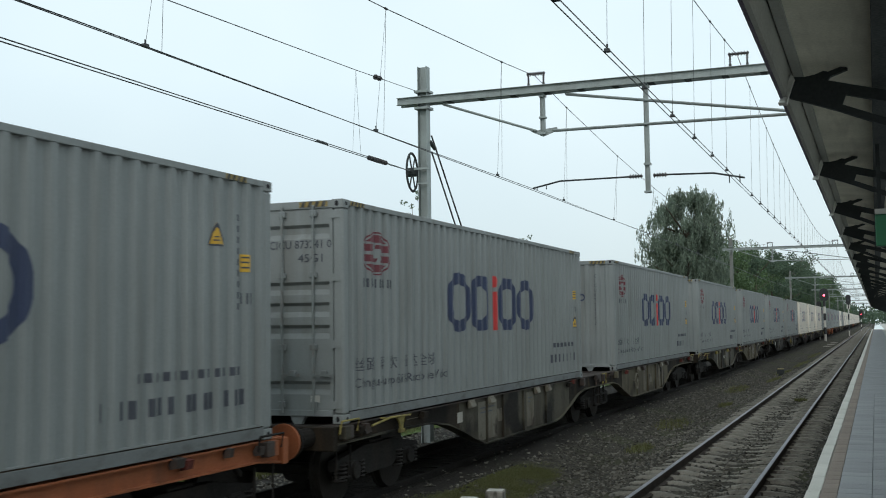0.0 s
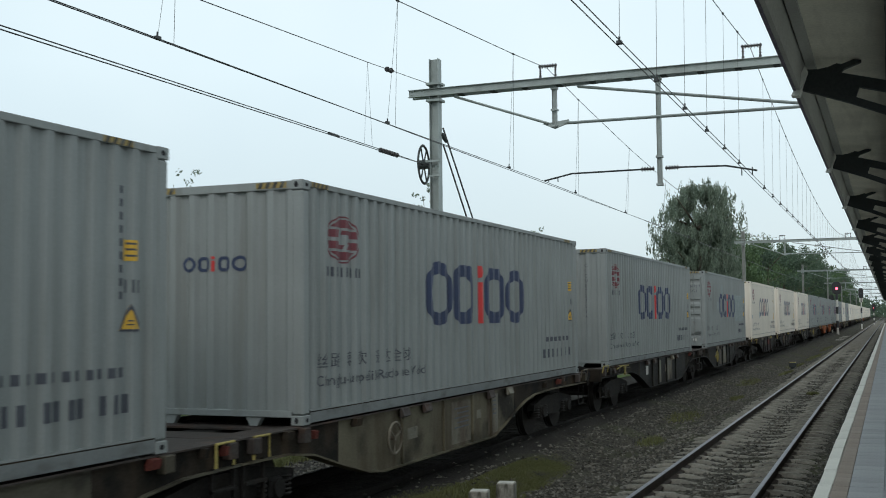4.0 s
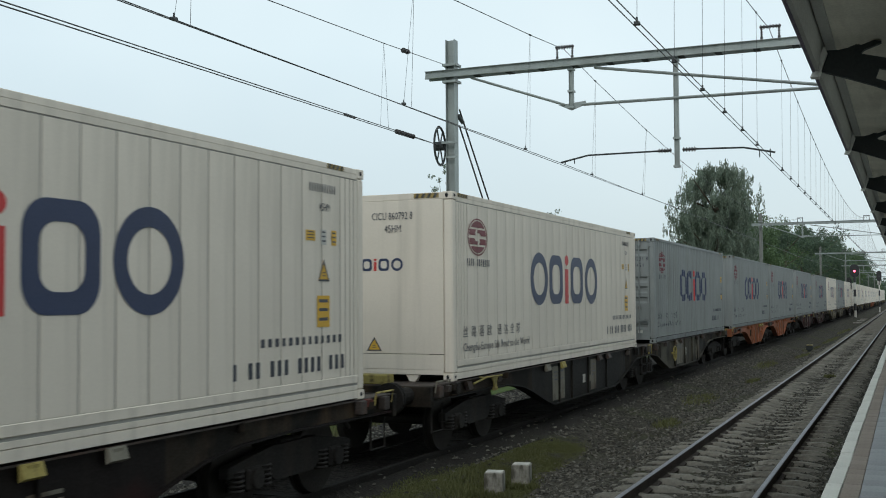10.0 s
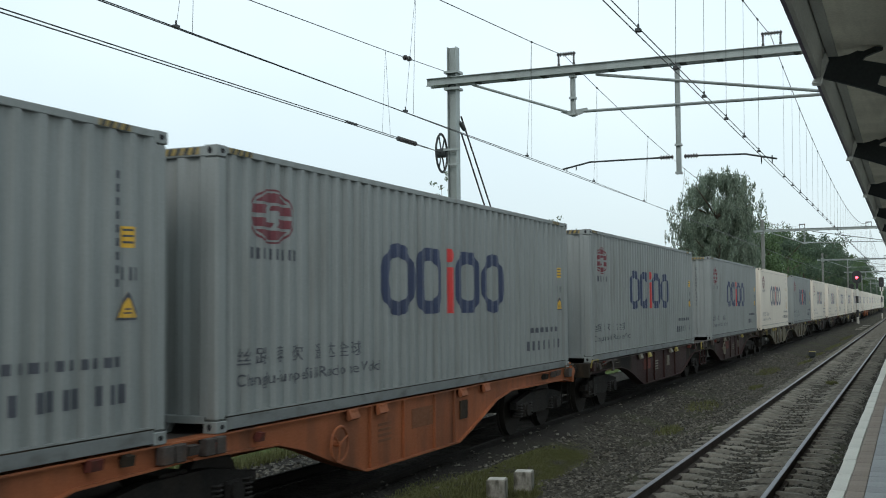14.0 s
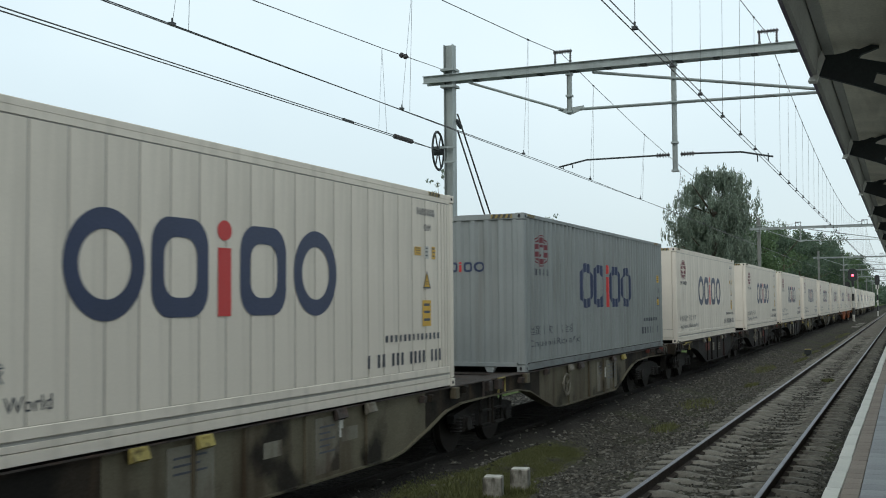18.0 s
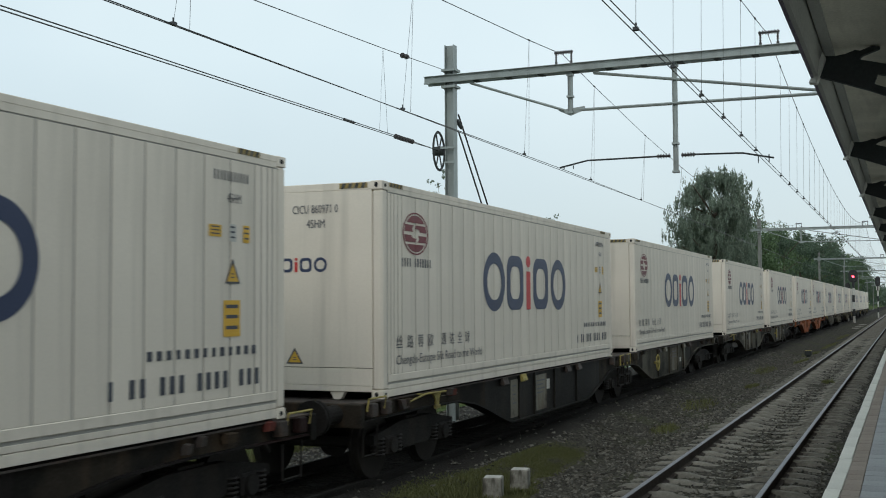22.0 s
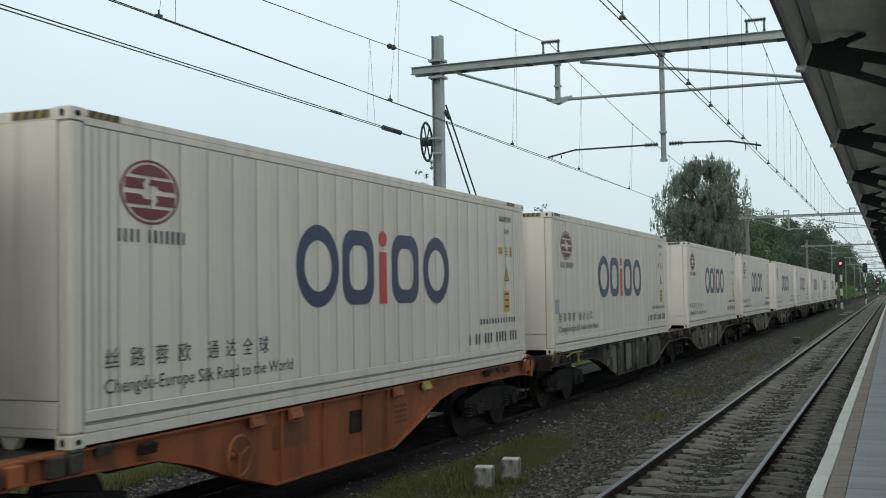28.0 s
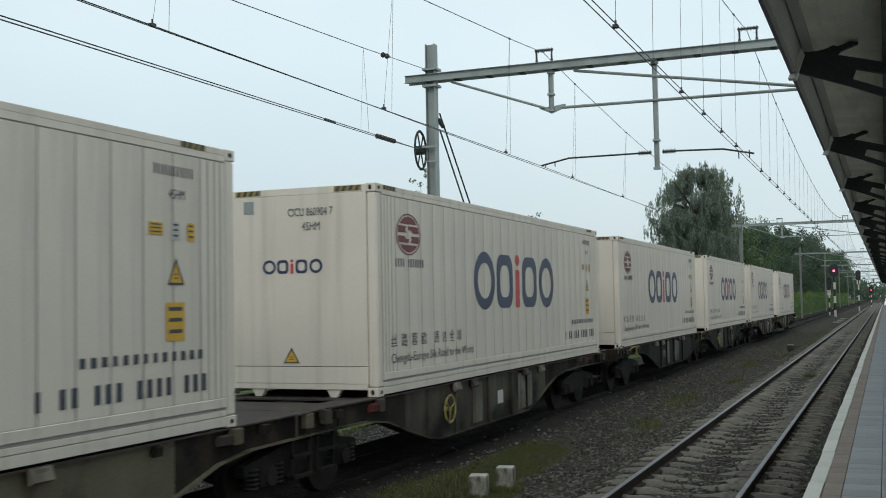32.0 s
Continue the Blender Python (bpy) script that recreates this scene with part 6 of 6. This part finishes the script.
def terrace(x, y, turn, length, storeys):
    h = tagged(new("house"), "brown brick apartment house with a red-brown tiled roof", "house", "houses behind the line")
    top = storeys * 3.05
    block("wall", M_BRICK, h, -length / 2, length / 2, 0, 9, 0, top)
    bm = bmesh.new()
    prism(bm, [(-0.5, top), (9.5, top), (4.5, top + 2.75)], "x", -2.5, length / 2 + 0.3)
    roof = part("roof", bm, M_TILES, h)
    bm = bmesh.new()
    prism(bm, [(-0.5, top), (9.5, top), (4.5, top + 2.75)], "x", -length / 2 - 0.3, -2.51)
    part("roof", bm, M_GREYTILES, h, "weathered grey-brown half of the roof")
    for k in range(9):
        block("dormer_vent", M_BLACK, roof, -1.2 + k * 2.4, -0.8 + k * 2.4, 1.6, 2.0, top + 1.05, top + 1.35)
    n = int(length / 3.2)
    for k in range(n):
        cx = -length / 2 + (k + 0.5) * length / n
        for s in range(storeys):
            z = s * 3.05 + 1.35
            win = block("window", M_GLASS, h, cx - 0.75, cx + 0.75, -0.02, 0.02, z, z + 1.3)
            bm = bmesh.new()
            for a, b in ((-0.82, -0.74), (-0.04, 0.04), (0.74, 0.82)):
                box(bm, cx + a, cx + b, -0.06, -0.021, z - 0.06, z + 1.36)
            for a, b in ((-0.06, 0.02), (0.8, 0.86), (1.29, 1.36)):
                box(bm, cx - 0.74, cx + 0.74, -0.062, -0.022, z + a, z + b)
            part("window_frame", bm, M_WHITEPLATE, win)
    for cx in (-2.5, 10.0, -14.0):
        block("chimney", M_BRICK, roof, cx - 0.42, cx + 0.42, 4.2, 4.9, top + 2.2, top + 3.8)
        block("chimney_pot", M_TILES, roof, cx - 0.13, cx + 0.13, 4.42, 4.68, top + 3.8, top + 4.2)
    h.matrix_basis = pose(x, y, -0.4, 0, 0, turn)


terrace(*ahead(42.5, 176), 42.5, 38, 3)
# an open shelter with a white roof edge, on posts with slanting struts
shelter = tagged(new("flat_roof_shelter"), "open shelter with a white roof edge on posts with slanting struts", "shelter")
block("roof_edge", M_WHITEPLATE, shelter, -5.0, 12.0, 0.0, 0.1, 1.72, 2.10, bevel=0.006)
block("roof_cap", M_WHITEPLATE, shelter, -5.05, 12.05, -0.03, 0.12, 2.115, 2.22, bevel=0.01)
block("roof", M_CONC, shelter, -5.0, 12.0, 0.11, 3.6, 1.95, 2.1)
# dark wall added to give the shade under the roof
block("back_wall", M_CABINET, shelter, -5.0, 12.0, 3.5, 3.6, 0, 1.95)
for px in (-2.2, 0.75, 3.9, 7.0, 10.0):
    block("post", M_GALV, shelter, px - 0.08, px + 0.08, 0.12, 0.28, 0, 1.95, bevel=0.01)
    bm = bmesh.new()
    prism(bm, [(px + 0.1, 0.3), (px + 0.25, 0.3), (px + 0.95, 1.72), (px + 0.8, 1.72)], "y", 0.14, 0.24)
    part("strut", bm, M_GALV, shelter)
shelter.matrix_basis = pose(-18.1, 18.3, -0.42, 0, 0, 113.4)


def cabinet(az):
    cab = tagged(new("equipment_cabinet"), "dark grey-green trackside equipment cabinet with louvres", "cabinet", "trackside cabinets")
    block("body", M_CABINET, cab, -0.45, 0.45, -0.3, 0.35, 0.0, 1.80, bevel=0.015)
    block("roof", M_GALV, cab, -0.49, 0.49, -0.36, 0.4, 1.80, 1.92, bevel=0.02)
    for s in (-1, 1):
        leaf = block("door", M_CABINET, cab, s * 0.215 - 0.205, s * 0.215 + 0.205, -0.315, -0.301, 0.08, 1.75)
        for k in range(2):
            block("louvre", M_BLACK, leaf, s * 0.215 - 0.09, s * 0.215 + 0.09, -0.325, -0.316, 1.5 + k * 0.07, 1.53 + k * 0.07)
    cab.matrix_basis = pose(*ahead(az, 21.5), -0.4, 0, 0, 42)


for az in (45.45, 42.1, 39.6):
    cabinet(az)
hoard = tagged(new("blue_hoarding"), "deep blue panel on a white frame beyond the shelter", "hoarding")
block("panel", M_SIGNBLUE, hoard, 0, 3.05, 0, 0.06, 1.5, 3.1)
for k in (0.2, 2.8):
    block("post", M_WHITEPLATE, hoard, k - 0.09, k + 0.09, -0.09, -0.02, -0.4, 2.85)
for z in (1.62, 2.66):
    block("rail", M_WHITEPLATE, hoard, 0.3, 3.05, -0.07, -0.003, z, z + 0.13)
    block("bracket", M_WHITEPLATE, hoard, 0.3, 0.75, -0.12, -0.071, z - 0.03, z + 0.2)
hoard.matrix_basis = pose(*ahead(44.15, 70), 0.0, 0, 0, 42)
fence = tagged(new("garden_fence"), "dark brown board fence in front of the houses", "fence")
board = block("board", M_BRICK, fence, 0.01, 0.29, 0, 0.03, 0, 2.9)
for k in range(1, 52):
    again(board, fence, pose(0.3 * k, 0, 0))
for z in (0.4, 2.3):
    block("fence_rail", M_BRICK, fence, 0, 15.6, 0.031, 0.09, z, z + 0.1)
fence.matrix_basis = pose(*ahead(42.0, 158), -0.35, 0, 0, 40)


def parked_car(x, y, turn):
    car = tagged(new("car"), "white parked estate car behind the line", "car")
    bm = bmesh.new()
    prism(bm, [(-2.2, 0.3), (2.2, 0.3), (2.25, 0.7), (1.2, 0.92), (-2.15, 0.95), (-2.25, 0.6)], "y", -0.88, 0.88)
    prism(bm, [(1.15, 0.9), (0.45, 1.42), (-1.6, 1.45), (-2.1, 0.93)], "y", -0.76, 0.76)
    bmesh.ops.bevel(bm, geom=bm.edges[:], offset=0.05, segments=2, affect="EDGES")
    body = part("body", bm, mat("white_car_paint", (0.75, 0.76, 0.76), 0.25, var=0.03, bump=0.0), car, smooth=False)
    for a, b in ((0.5, -0.35), (-0.42, -1.35)):
        for s in (-0.775, 0.765):
            block("side_window", M_GLASS, car, b, a, s, s + 0.01, 0.98, 1.34)
    for wx in (-1.35, 1.4):
        for s in (-0.8, 0.8):
            bm = bmesh.new()
            tube(bm, (wx, s - 0.1, 0.32), (wx, s + 0.1, 0.32), 0.32, seg=18)
            wh = part("wheel", bm, M_RUBBER, car)
            bm = bmesh.new()
            tube(bm, (wx, s - 0.11, 0.32), (wx, s + 0.11, 0.32), 0.2, seg=14)
            part("rim", bm, M_GALV, wh)
    car.matrix_basis = pose(x, y, -0.36, 0, 0, turn)


parked_car(*ahead(39.65, 145), 220)

# ---- signals ----
M_LAMP = glow("red_signal_lamp", (1.0, 0.05, 0.08), 9.0)


def signal(x, y, h, lit, s=1.0):
    g = tagged(new("railway_signal"), "railway signal on a striped post" + (", red lamp lit" if lit else ", unlit"), "railway signal", "railway signals")
    n = 6
    for k in range(n):
        bm = bmesh.new()
        z0, z1 = (h - 1.4) * k / n, (h - 1.4) * (k + 1) / n
        tube(bm, (0, 0, z0), (0, 0, z1), 0.12 * s, seg=10)
        part("post_band", bm, M_WHITEPLATE if k % 2 == 0 else M_BLACK, g)
    bm = bmesh.new()
    prism(bm, rounded(-0.42 * s, 0.42 * s, h - 1.6, h, 0.38 * s), "y", -0.06, 0.06)
    head = part("head", bm, M_BLACK, g)
    if not lit:
        block("marker_plate", M_WHITEPLATE, head, -0.3 * s, 0.3 * s, -0.075, -0.062, h - 2.25, h - 1.62, label="white marker plate")
    for k, z in enumerate((h - 0.45, h - 0.85, h - 1.25)):
        bm = bmesh.new()
        tube(bm, (0, -0.061, z), (0, -0.2, z), 0.16 * s, seg=14)
        part("hood", bm, M_BLACK, head)
        if k == 1:
            bm = bmesh.new()
            tube(bm, (0, -0.2, z), (0, -0.21, z), 0.11 * s, seg=14)
            part("lamp", bm, M_LAMP if lit else M_GLASS, head)
    g.matrix_basis = pose(x, y, -0.3)


signal(-5.95, 145, 6.6, True, 1.3)
signal(-6.65, 146, 5.0, False, 0.7)
signal(-4.1, 190, 6.7, False, 0.9)
signal(-2.95, 250, 4.6, True, 0.9)


# ---- things that move ----
def motions():
    for c, u in zip(containers, BOXES):
        walk(c, [(t, pose(TRACK_FAR, u - s, BOX_Z)) for t, s in ROLLED])
    for w, u in wagons:
        walk(w, [(t, pose(TRACK_FAR, u - s, 0)) for t, s in ROLLED])
    # wheels roll with the train
    ts = [i / FPS for i in range(32 * FPS + 1)]
    tt, ss = [r[0] for r in ROLLED], [r[1] for r in ROLLED]
    turned = np.interp(ts, tt, ss) / 0.46
    made = {}
    for b in BOGIE_USED:
        for ws in [o for o in b.children if o.name.startswith("wheelset")]:
            y = round(ws.location.y, 2)
            if y not in made:
                walk(ws, [(t, pose(0, y, 0.46, math.degrees(a))) for t, a in zip(ts, turned)])
                made[y] = ws.animation_data
            else:
                ws.rotation_mode = "QUATERNION"
                ws.animation_data_create()
                ws.animation_data.action = made[y].action
                ws.animation_data.action_slot = made[y].action_slot


motions()
